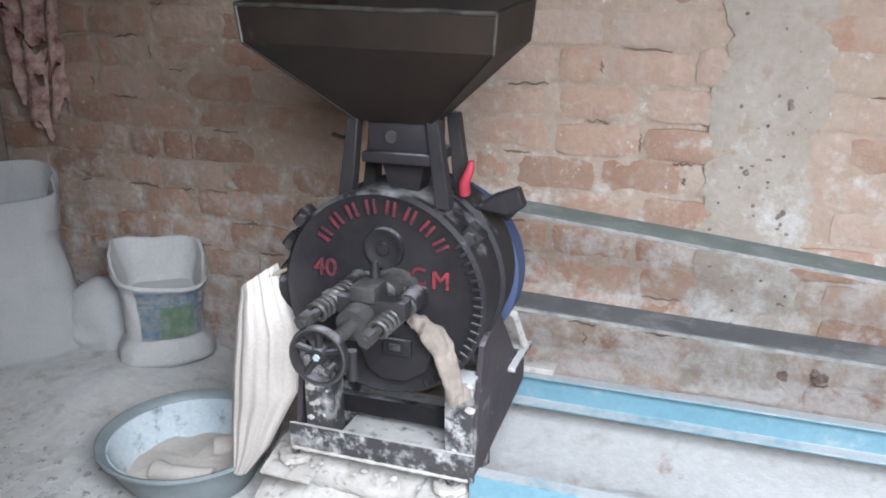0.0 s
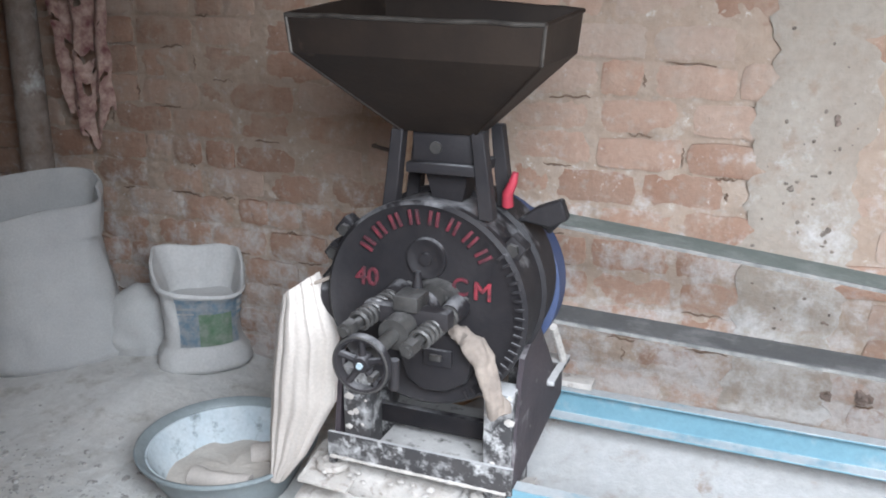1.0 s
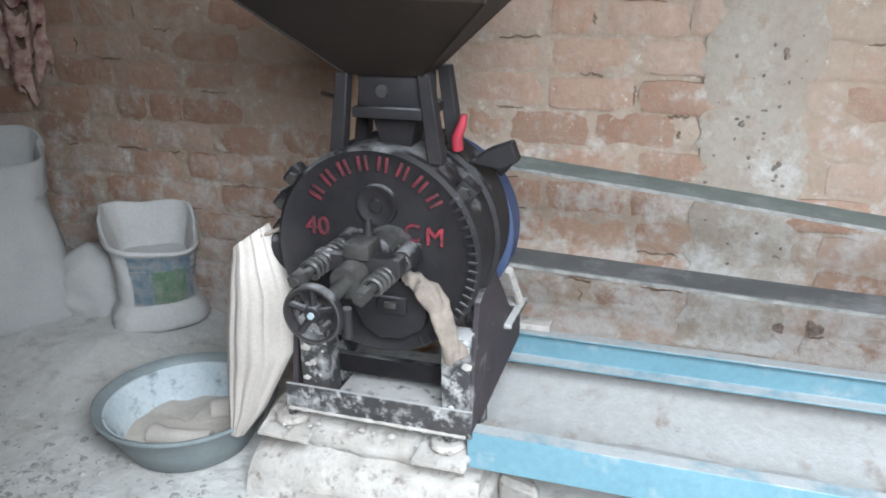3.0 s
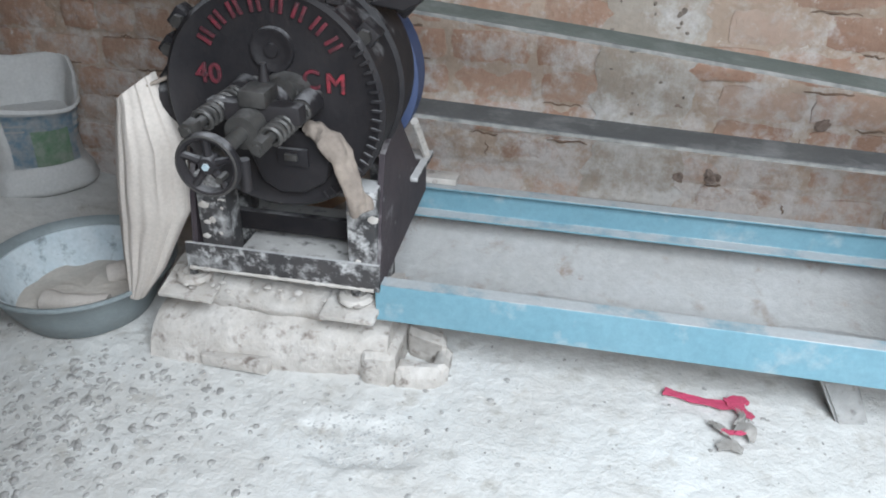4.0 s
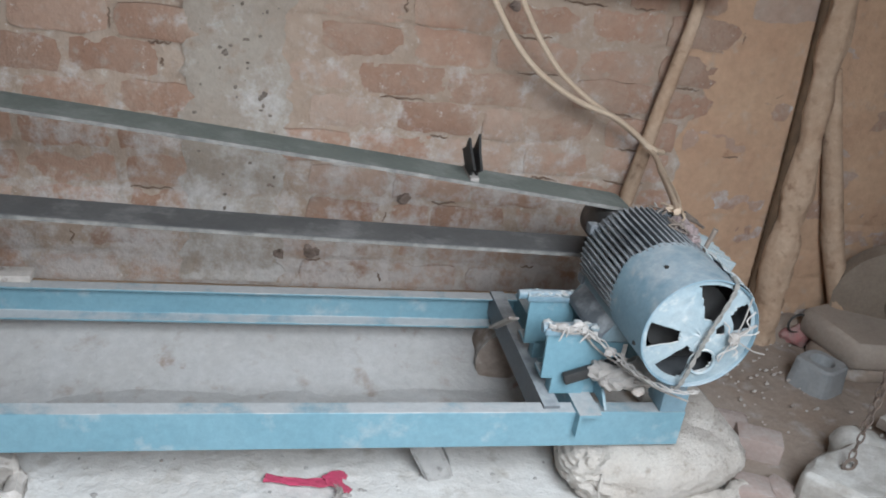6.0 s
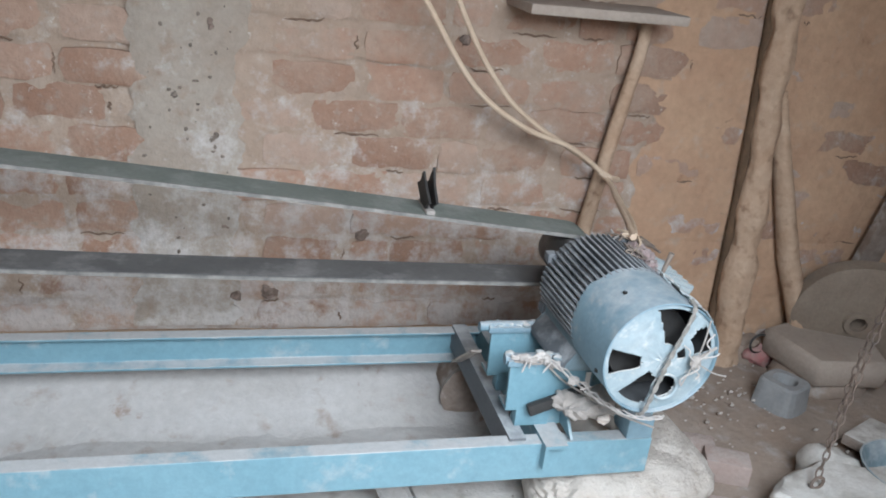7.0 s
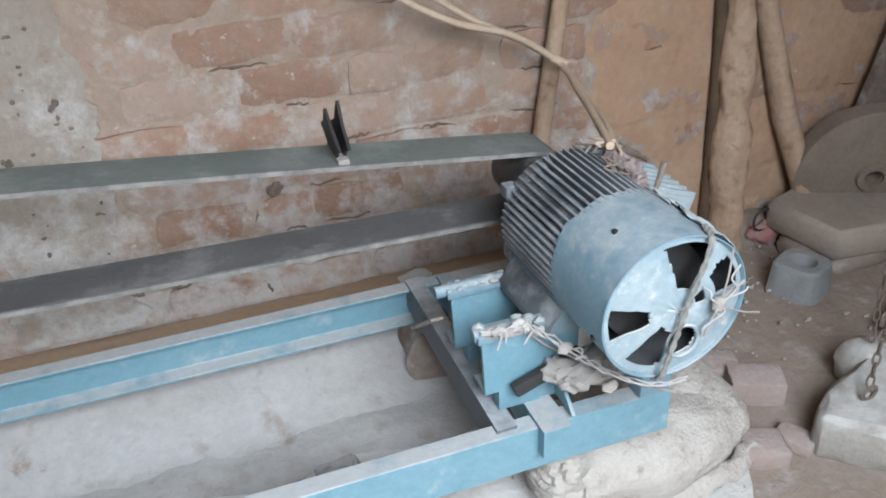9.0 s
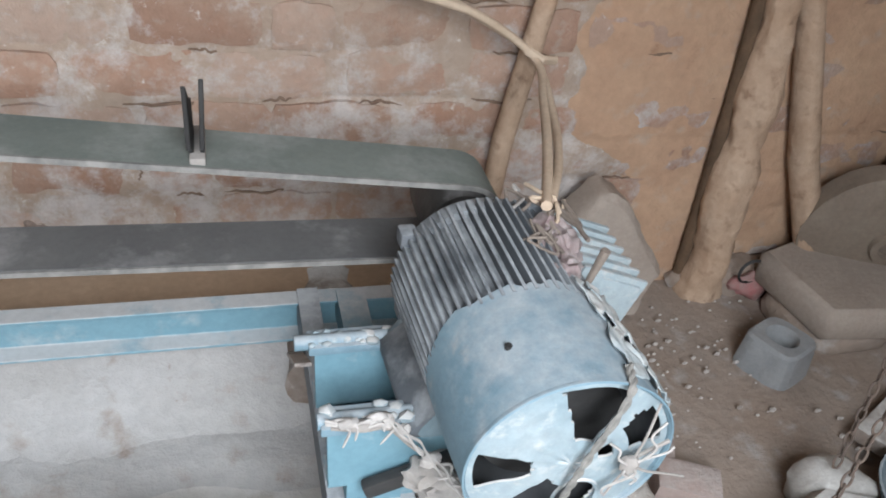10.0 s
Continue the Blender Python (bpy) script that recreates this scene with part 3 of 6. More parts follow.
part("screw_collar", tube([S0.lerp(S1, 0.2), S0.lerp(S1, 0.3)], 0.038, 24), M_iron, hub)
part("hub_arch", lathe([(0.036, -0.03), (0.043, -0.03), (0.048, 0.0), (0.036, 0.0)], (-0.40, MY, 0.655), "y", 40, close=True), M_steel, hub, "rubbed cast collar round the bearing")
part("screw_stop", tube([(-0.395, 1.66, 0.63), (-0.395, 1.66, 0.575)], 0.01, 10), M_iron, hub)
# cleaning door below the hub
cd = part("cleaning_door", prism([(-0.475, 0.595), (-0.325, 0.60), (-0.318, 0.56), (-0.335, 0.50), (-0.38, 0.472), (-0.43, 0.468), (-0.465, 0.49), (-0.482, 0.54)], "y", MY - 0.022, MY + 0.0, bevel=0.004), M_iron, mill)
part("door_plate", box(-0.425, -0.365, MY - 0.03, MY - 0.02, 0.53, 0.565, 0.003), M_iron, cd)
part("door_latch", box(-0.41, -0.385, MY - 0.036, MY - 0.028, 0.543, 0.556, 0.002), M_steel, cd)
# stand
for x0, x1 in ((-0.643, -0.577), (-0.318, -0.256)):
    part("front_leg", box(x0, x1, 1.925, 1.985, 0.25, 0.46, 0.004), M_irondust, mill)
    part("rear_leg", box(x0 + 0.01, x1 - 0.01, 2.06, 2.1, 0.17, 0.46, 0.004), M_irondust, mill)
part("front_bar", prism([(1.915, 0.235), (1.985, 0.235), (1.985, 0.243), (1.923, 0.243), (1.923, 0.298), (1.915, 0.298)], "x", -0.68, -0.25), M_irondust, mill)
part("flour_line", roughen(tube([(-0.675 + 0.007 * k, 1.914, 0.2385) for k in range(60)], [0.004 + 0.003 * max(-1, noise.noise(Vector((k * 0.45, 1, 0)))) for k in range(60)], 6), 0.002, 90, 2), M_caked, mill, "line of caked white flour")
part("cross_plate", box(-0.63, -0.27, 2.06, 2.14, 0.285, 0.30, 0.004), M_plate, mill, "flour-covered cross plate")
part("cross_bar", box(-0.63, -0.27, 2.0, 2.02, 0.30, 0.345, 0.004), M_iron, mill)
part("chute_floor", box(-0.62, -0.28, 2.14, 2.29, 0.33, 0.345, 0.004), M_plate, mill, "flour-covered chute floor")
part("inner_ledge", box(-0.575, -0.32, 1.93, 2.055, 0.262, 0.272, 0.003), M_plate, mill, "flour-covered inner ledge")
for x in (-0.262, -0.668):
    part("side_plate", prism([(1.917, 0.236), (2.34, 0.275), (2.345, 0.372), (2.25, 0.385), (2.09, 0.56), (1.98, 0.52), (1.945, 0.40)], "x", x, x + 0.012), M_sidepl, mill)
    part("side_ledge", box(x - 0.03, x + 0.03, 2.18, 2.345, 0.368, 0.38, 0.003), M_irondust, mill, "flour-covered ledge")
part("brace", tube([(-0.25, 2.22, 0.50), (-0.24, 2.30, 0.385)], 0.010, 8), M_caked, mill, "pale flour-whitened brace")
# hopper and its neck
HX, HY = -0.405, 1.985


def frustum(x0, x1, y0, y1, z0, X0, X1, Y0, Y1, z1, bm, wall=0.004):
    lo = [(x0, y0, z0), (x1, y0, z0), (x1, y1, z0), (x0, y1, z0)]
    hi = [(X0, Y0, z1), (X1, Y0, z1), (X1, Y1, z1), (X0, Y1, z1)]
    tmp = bmesh.new()
    a, b = [tmp.verts.new(p) for p in lo], [tmp.verts.new(p) for p in hi]
    for k in range(4):
        j = (k + 1) % 4
        tmp.faces.new((a[k], a[j], b[j], b[k]))
    bmesh.ops.recalc_face_normals(tmp, faces=tmp.faces)
    bmesh.ops.solidify(tmp, geom=tmp.faces[:], thickness=wall)
    join(bm, tmp)
    return bm


RIM = [(-0.634, 1.75, 1.197), (-0.174, 1.75, 1.187), (-0.184, 2.06, 1.205), (-0.592, 2.06, 1.236)]
SEAM = [(-0.630, 1.757, 1.134), (-0.180, 1.757, 1.124), (-0.190, 2.052, 1.128), (-0.590, 2.052, 1.142)]
THROAT = [(-0.487, 1.905, 0.985), (-0.340, 1.905, 0.985), (-0.340, 2.0, 0.985), (-0.487, 2.0, 0.985)]


def shell(lo, hi, wall=0.004):
    """Four sheet-steel sides between two loops of corners."""
    bm = bmesh.new()
    a, b = [bm.verts.new(p) for p in lo], [bm.verts.new(p) for p in hi]
    for k in range(4):
        j = (k + 1) % 4
        bm.faces.new((a[k], a[j], b[j], b[k]))
    bmesh.ops.recalc_face_normals(bm, faces=bm.faces)
    bmesh.ops.solidify(bm, geom=bm.faces[:], thickness=wall)
    return bm


hopper = part("hopper", shell(THROAT, SEAM), M_hopper, mill, "dark sheet-steel hopper with soft sheen", 0)
part("hopper_rim", shell(SEAM, RIM), M_hopper, hopper, "", 0)
for k in range(4):
    a, b = Vector(RIM[k]), Vector(RIM[(k + 1) % 4])
    part("rim_edge", tube([a.lerp(b, i / 10) + Vector((0, 0, 0.0025 * noise.noise(Vector((k * 3, i * 0.7, 0))))) for i in range(11)], 0.0042, 8), M_hopper if k else M_rimsteel, hopper, "worn folded edge")
for k in (0, 1):
    part("corner_seam", tube([SEAM[k], RIM[k]], 0.0032, 6), M_rimsteel, hopper, "worn weld line")
    part("side_seam", tube([THROAT[k], SEAM[k]], 0.0025, 6), M_hopper, hopper)
neck = part("neck", box(-0.47, -0.345, 1.915, 2.01, 0.925, 0.99, 0.006), M_iron, mill)
part("feed_slide", box(-0.48, -0.335, 1.905, 2.03, 0.905, 0.925, 0.003), M_iron, neck)
part("slide_knob", tube([(-0.42, 1.91, 0.955), (-0.42, 1.93, 0.955)], 0.012, 12), M_steel, neck)
part("feed_spout", frustum(-0.44, -0.38, 1.95, 2.0, 0.845, -0.455, -0.36, 1.935, 2.03, 0.915, bmesh.new()), M_iron, mill, "", 0)
for x, s in ((-0.495, -1), (-0.335, 1)):
    for y in (1.915, 2.03):
        part("hopper_post", prism([(x + 0.012 * s, 0.99), (x - 0.012 * s, 0.99), (x + 0.006 * s, 0.825), (x + 0.036 * s, 0.825)], "y", y - 0.014, y + 0.014, bevel=0.002), M_iron, mill)

crust = bmesh.new()
random.seed(3)
for k in range(26):
    cx = random.choice((-0.665, -0.325, random.uniform(-0.68, -0.27)))
    join(crust, lump((cx + random.uniform(-0.05, 0.05), random.uniform(1.905, 1.94), random.uniform(0.186, 0.2)), (random.uniform(0.008, 0.024), random.uniform(0.008, 0.018), random.uniform(0.004, 0.009)), 0.004, 50, k, 2, 2))
for k in range(14):
    join(crust, lump((random.choice((-0.61, -0.287)) + random.uniform(-0.03, 0.03), 1.925, random.uniform(0.27, 0.42)), (random.uniform(0.008, 0.03), 0.006, random.uniform(0.006, 0.02)), 0.004, 50, k, 2, 1))
tagged(part("flour_crust", crust, M_caked, mill, "crumbs of caked white flour"), kind="stuff")

# rag hung on the housing
rg_line = curve([(-0.365, 1.862, 0.612), (-0.335, 1.852, 0.607), (-0.305, 1.85, 0.575), (-0.285, 1.852, 0.53), (-0.27, 1.855, 0.485), (-0.262, 1.86, 0.45)], 7)
rgb_ = tube(rg_line, [0.009 + 0.014 * math.sin(min(1.0, 0.12 + i / 30) * 2.3) for i in range(len(rg_line))], 40, flat=0.62)
rgb_.normal_update()
for v in rgb_.verts:
    v.co += v.normal * (0.009 * noise.noise(Vector((v.co.x * 70, v.co.y * 70, v.co.z * 14))) + 0.004 * noise.noise(v.co * 60))
solid("rag", rgb_, M_rag, "grimy beige rag twisted over the mill front", "rag")

# cloth chute from the housing into the tub
def chute(u, v):
    a = 2 * math.pi * u
    left = -0.775 - 0.085 * v - 0.012 * math.sin(math.pi * v)
    right = np.interp(v, (0, 0.25, 0.55, 0.84, 1), (-0.69, -0.651, -0.667, -0.757, -0.825))
    half = (right - left) / 2
    wave = noise.noise(Vector((2.6 * math.cos(a), 2.6 * math.sin(a), 0.9 * v))) + 0.6 * noise.noise(Vector((6 * math.cos(a), 6 * math.sin(a), 1.2 * v + 5)))
    fold = 1 + 0.07 * wave
    neck = 1 - 0.12 * math.exp(-(((v - 0.05) / 0.05) ** 2))
    depth = (0.036 + 0.02 * math.sin(math.pi * v)) * (1 + 0.3 * wave) * neck
    half *= 0.85 + 0.15 * neck
    z = 0.64 - 0.525 * v + 0.03 * math.cos(a) * (1 - v)
    return ((left + right) / 2 + half * math.cos(a) * fold, 1.915 + 0.04 * v * v + depth * math.sin(a) * (1 - 0.4 * v), z)


sleeve = thing("flour_chute", (-0.76, 1.93, 0.1), "cream cotton cloth sleeve hanging from the mill into a tub", "cloth sleeve")
part("sleeve_cloth", grid_sheet(chute, 96, 40, 0.003), M_cloth, sleeve)
part("sleeve_tie", tube(curve([(-0.705, 1.9, 0.645), (-0.68, 1.905, 0.655), (-0.655, 1.92, 0.665)], 5), 0.004, 8), M_rag, sleeve, "twisted grimy tie")

part("flour_spout", tube([(-0.62, 1.97, 0.60), (-0.68, 1.955, 0.60), (-0.715, 1.945, 0.59)], [0.05, 0.045, 0.04], 16, flat=1.3), M_iron, mill, "dark iron flour spout")

# concrete base with pads
base = thing("mill_base", (-0.5, 2.1, 0.0), "flour-caked concrete mill footing with bolted pads", "mill base")
bb = bmesh.new()
prof = [(1.885, -0.02), (1.888, 0.02), (1.892, 0.055), (1.905, 0.085), (1.93, 0.108), (1.955, 0.116), (1.972, 0.118), (1.978, 0.135), (1.985, 0.165), (2.0, 0.182), (2.06, 0.188), (2.09, 0.18), (2.12, -0.02)]
n = 40
rows = []
for i in range(n + 1):
    u = i / n
    x = -0.79 + 0.55 * u
    sag = 0.5 + 0.5 * min(1, 4 * u) if u < 0.25 else 1.0
    rows.append([bb.verts.new((x, y + 0.12 * (u - 0.35) * max(0, 1 - z / 0.13) * 0.6 + 0.03 * (1 - sag), max(-0.02, z * (0.72 + 0.28 * sag)) + 0.006 * noise.noise(Vector((x * 12, y * 12, 0))))) for y, z in prof])
for r, q in zip(rows, rows[1:]):
    for j in range(len(prof) - 1):
        bb.faces.new((r[j], r[j + 1], q[j + 1], q[j]))
bb.faces.new(rows[0])
bb.faces.new(rows[-1])
part("footing", roughen(bb, 0.008, 14, 2, 0.6), M_caked, base)
part("footing_bar", roughen(box(-0.66, -0.5, 1.865, 1.9, 0.005, 0.04, 0.01), 0.004, 30, 2), M_caked, base)
pipe = tube([(-0.665 + 0.029 * k, 1.985 + 0.003 * math.sin(k), 0.142) for k in range(11)], [0.034, 0.044] + [0.042 + 0.002 * math.sin(2 * k) for k in range(8)] + [0.036], 28)
part("pipe_block", roughen(pipe, 0.004, 30, 5, 0.6), M_caked, base, "rounded caked block set on the footing")
for x, tilt in ((-0.69, 4), (-0.315, -3)):
    pad = part("pad", roughen(box(x - 0.06, x + 0.062, 1.885, 2.03, 0.178, 0.19, 0.004, turn=(9, tilt, tilt)), 0.002, 40, x), M_caked, base)
    part("washer", roughen(lathe([(0.0, -0.006), (0.034, -0.008), (0.04, 0.0), (0.036, 0.01), (0.024, 0.013), (0.02, 0.008), (0.0, 0.008)], (x + 0.004, 1.945, 0.197), "z", 28), 0.002, 60, x), M_caked, pad)
    part("anchor_bolt", lathe([(0.0, 0.0), (0.011, 0.0), (0.01, 0.014), (0.0, 0.015)], (x + 0.004, 1.945, 0.203), "z", 6), M_irondust, pad)

bracket = thing("anchor_bracket", (-0.2, 2.0, 0.0), "floured cast bracket with a slot, bedded in the floor", "bracket")
for name, outline, top in (
    ("bracket_plate", [(-0.295, 1.90), (-0.22, 1.905), (-0.225, 2.11), (-0.29, 2.11)], 0.08),
    ("bracket_arm", [(-0.225, 1.905), (-0.12, 1.925), (-0.115, 1.965), (-0.225, 1.955)], 0.045),
    ("bracket_arm", [(-0.225, 2.03), (-0.12, 1.995), (-0.13, 2.05), (-0.225, 2.10)], 0.07),
    ("bracket_end", [(-0.14, 1.93), (-0.105, 1.94), (-0.11, 2.02), (-0.145, 2.03)], 0.045),
):
    pb = prism(outline, "z", -0.02, top, bevel=0.012)
    bmesh.ops.subdivide_edges(pb, edges=pb.edges[:], cuts=2, use_grid_fill=True)
    part(name, roughen(pb, 0.007, 26, top * 30, 0.6), M_caked, bracket)

# ---- steel bed: two channels and cross members ----
bed = thing("steel_bed", (0.5, 2.18, 0.0), "pale blue painted steel channel bed joining mill and motor", "machine bed")
RZ0, RZ1 = 0.160, 0.249


def channel(x0, x1, web, out, bm=None):
    """A rolled channel; out: the side to which its flanges point."""
    t, f = 0.007, 0.036 * out
    o = [(web, RZ0), (web + f, RZ0), (web + f, RZ0 + 0.006), (web + out * t, RZ0 + 0.011), (web + out * t, RZ1 - 0.011), (web + f, RZ1 - 0.006), (web + f, RZ1), (web, RZ1)]
    return prism(o, "x", x0, x1, bm, 0.0015)


part("front_rail", channel(-0.262, 1.255, 1.923, 1), M_blue, bed)
part("rear_rail", channel(-0.40, 1.30, 2.444, -1), M_blue, bed)
part("rail_shim", box(-0.30, -0.19, 2.425, 2.475, 0.25, 0.268, 0.003), M_caked, bed, "flour-whitened shim")
part("cross_member", prism([(0.932, 0.256), (0.968, 0.256), (0.968, 0.25), (0.938, 0.25), (0.938, 0.19), (0.932, 0.19)], "y", 1.935, 2.44), M_motorfin, bed, "dusty dark angle-iron cross member")
part("cross_member", prism([(1.0, 0.257), (1.05, 0.257), (1.05, 0.25), (1.006, 0.25), (1.006, 0.2), (1.0, 0.2)], "y", 1.90, 2.43), M_blue, bed)
part("gusset", prism([(1.0, 0.255), (1.075, 0.33), (1.09, 0.33), (1.075, 0.255)], "y", 1.985, 1.992), M_blue, bed)
part("gusset", prism([(1.918, 0.258), (2.0, 0.258), (2.0, 0.33)], "x", 1.06, 1.066), M_blue, bed)
part("gusset", prism([(1.93, 0.25), (1.99, 0.25), (1.985, 0.345)], "x", 1.195, 1.201), M_motor, bed)
part("rail_cap", box(1.19, 1.25, 1.92, 1.985, 0.25, 0.30, 0.004), M_cowl, bed)

# ---- motor ----
AX, AZ, AY = 1.164, 0.507, 1.82


def lean(bm):
    """The motor sits a little askew on its slides."""
    for v in bm.verts:
        d = v.co.y - AY
        v.co.x -= 0.07 * d
        v.co.z += 0.055 * d
    return bm


motor = thing("electric_motor", (1.16, 2.0, 0.33), "dusty blue-grey finned electric motor with a broken fan cover", "electric motor")
body = part("motor_body", lean(lathe([(0.0, 0.125), (0.1, 0.125), (0.1, 0.30), (0.106, 0.305), (0.106, 0.325), (0.09, 0.345), (0.04, 0.36), (0.0, 0.36)], (AX, AY, AZ), "y", 48)), M_motorfin, motor, "dark finned stator housing")
for k in range(38):
    a = radians(-38 + 238 * k / 37)
    c = Vector((AX + 0.106 * math.cos(a), 0, AZ + 0.106 * math.sin(a)))
    part("fin", lean(box(c.x - 0.011, c.x + 0.011, AY + 0.14, AY + 0.312, c.z - 0.0022, c.z + 0.0022, 0.001, turn=(0, -math.degrees(a), 0))), M_motorfin, body)
cowl_mesh = lathe([(0.1165, 0.15), (0.117, 0.1), (0.1175, 0.05), (0.1178, 0.02), (0.1185, 0.0), (0.115, 0.0), (0.1135, 0.02), (0.1125, 0.15)], (AX, AY, AZ), "y", 120, close=True)
for v in cowl_mesh.verts:
    a = math.atan2(v.co.z - AZ, v.co.x - AX)
    if v.co.y > AY + 0.13:
        v.co.y += 0.014 * noise.noise(Vector((2.2 * math.cos(a), 2.2 * math.sin(a), 3.0))) + 0.006 * noise.noise(Vector((9 * math.cos(a), 9 * math.sin(a), 1.0)))
    dent = 1 + 0.018 * noise.noise(Vector((1.6 * math.cos(a), 1.6 * math.sin(a), v.co.y * 9))) * min(1.0, (v.co.y - AY) * 18)
    v.co.x, v.co.z = AX + (v.co.x - AX) * dent, AZ + (v.co.z - AZ) * dent
cowl = part("fan_cowl", lean(cowl_mesh), M_cowl, motor, "dented pale blue fan cowl")
part("cowl_rim", lean(lathe([(0.1175, 0.003), (0.1195, 0.001), (0.1195, -0.002), (0.1175, -0.003), (0.116, -0.001), (0.116, 0.001)], (AX, AY, AZ), "y", 72, close=True)), M_cowl, cowl)


def holes(a, r):
    """The openings of the broken fan cover: angle in degrees, radius as a share."""
    w = 4 * math.sin(a * 0.4)
    if 60 + w < a < 104 - 14 * (0.9 - r) and 0.3 < r < 0.93:
        return True
    if 172 + w < a < 198 + 1.5 * w and 0.36 + 0.002 * abs(a - 185) < r < 0.92:
        return True
    if 222 < a < 262 and 0.24 + 0.0015 * (a - 213) < r < 0.9 - 0.002 * abs(a - 240):
        return True
    if 6 + 8 * abs(r - 0.75) < a < 44 - 30 * abs(r - 0.75) and 0.56 < r < 0.93:
        return True
    if 2 + w < a < 32 and 0.28 < r < 0.42:
        return True
    x, z = r * math.cos(radians(a)), r * math.sin(radians(a))
    return (x - 0.14) ** 2 + (z + 0.5) ** 2 < 0.047


gb = bmesh.new()
NR, NA = 26, 144


def cover_point(i, k, back):
    a = 2 * math.pi * k / NA
    r = 0.1155 * i / NR
    y = AY + 0.004 - 0.010 * (1 - (i / NR) ** 2) + 0.002 * noise.noise(Vector((i * 0.3, k * 0.12, 0)))
    return (AX + r * math.cos(a), y + 0.003 * back, AZ + r * math.sin(a))


def kept(i, k):
    return 1 <= i < NR and not holes(360 * (k % NA + 0.5) / NA, (i + 0.5) / NR)


gv = [[[gb.verts.new(cover_point(i, k, back)) for k in range(NA)] for i in range(NR + 1)] for back in (0, 1)]
for i in range(1, NR):
    for k in range(NA):
        if not kept(i, k):
            continue
        k2 = (k + 1) % NA
        for back in (0, 1):
            g = gv[back]
            gb.faces.new((g[i][k], g[i][k2], g[i + 1][k2], g[i + 1][k]))
        f, g = gv
        for ni, nk, p, q in ((i - 1, k, (i, k), (i, k2)), (i + 1, k, (i + 1, k), (i + 1, k2)), (i, k - 1, (i, k), (i + 1, k)), (i, k + 1, (i, k2), (i + 1, k2))):
            if not kept(ni, nk) and ni != 0:
                gb.faces.new((f[p[0]][p[1]], f[q[0]][q[1]], g[q[0]][q[1]], g[p[0]][p[1]]))
gb.faces.new(gv[0][1])
bmesh.ops.delete(gb, geom=[v for v in gb.verts if not v.link_faces], context="VERTS")
cover = part("fan_cover", lean(gb), M_grille, motor, "pale broken fan cover with ragged openings")
hc = Vector((AX + 0.14 * 0.1155, AY - 0.006, AZ - 0.5 * 0.1155))
part("hole_lip", lean(lathe([(0.024, 0.0), (0.0275, -0.002), (0.029, 0.001), (0.025, 0.004)], hc, "y", 32, close=True)), M_grille, cover)
# added dark lining: shade of the cowl's hollow put into colour
part("cowl_inside", lean(lathe([(0.1122, 0.012), (0.1118, 0.128), (0.02, 0.128), (0.02, 0.126), (0.1105, 0.126), (0.111, 0.012)], (AX, AY, AZ), "y", 60, close=True)), M_cowlshade, cowl, "dark lining that paints the shade inside the cowl")
fan = part("fan_wheel", lean(lathe([(0.0, 0.05), (0.085, 0.05), (0.085, 0.058), (0.03, 0.06), (0.03, 0.11), (0.0, 0.11)], (AX, AY, AZ), "y", 30)), M_black, motor)
for ph in (0.0, math.pi):
    line = curve([(1.215, 1.84, 0.622), (1.203, 1.808, 0.612), (1.172, 1.80, 0.53), (1.156, 1.80, 0.47), (1.142, 1.808, 0.395), (1.14, 1.84, 0.387)], 12)
    part("cover_string", lean(tube([p + 0.003 * Vector((math.cos(0.9 * i + ph), 0, 0.4 * math.sin(0.9 * i + ph))) for i, p in enumerate(line)], 0.0026, 6)), M_braid, cover, "dark twisted binding string")
KN = Vector((1.226, 1.802, 0.51))
for dx, dz, bend in ((0.03, 0.058, 0.012), (-0.03, 0.035, -0.008), (-0.02, -0.05, 0.014), (0.05, 0.016, -0.01), (0.012, -0.04, -0.012)):
    ends = KN + Vector((dx, 0.003, dz))
    part("cover_string", lean(tube(curve([KN + Vector((0, -0.003, 0)), KN.lerp(ends, 0.35) + Vector((bend, -0.005, 0.004)), KN.lerp(ends, 0.7) + Vector((-bend * 0.5, -0.002, 0)), ends], 5), 0.0015, 5)), M_pale, cover, "pale frayed string")

for pts in ([KN, KN + Vector((0.008, 0, 0.04)), KN + Vector((0.016, 0.006, 0.085))], [KN, KN + Vector((0.02, -0.002, -0.012)), KN + Vector((0.052, 0.004, -0.03)), KN + Vector((0.075, 0.0, -0.034))], [KN, KN + Vector((-0.012, 0, -0.03)), KN + Vector((-0.016, 0.004, -0.055))]):
    part("cover_string", lean(tube(curve(pts, 6), 0.0016, 6)), M_string, cover, "pale frayed string")
part("cover_strip", lean(box(1.226, 1.27, 1.803, 1.806, 0.525, 0.530, 0.001, turn=(0, -32, 0))), M_string, cover)
part("string_knot", lean(lump(KN, (0.026, 0.012, 0.028), 0.006, 60, 3, 2, 2)), M_string, cover)
for a, y in ((120, 0.07), (200, 0.03)):
    part("cowl_screw", lean(lathe([(0.0, -0.003), (0.004, -0.003), (0.004, 0.003), (0.0, 0.003)], (AX + 0.1185 * math.cos(radians(a)), AY + y, AZ + 0.1185 * math.sin(radians(a))), "z", 10)), M_black, cowl)
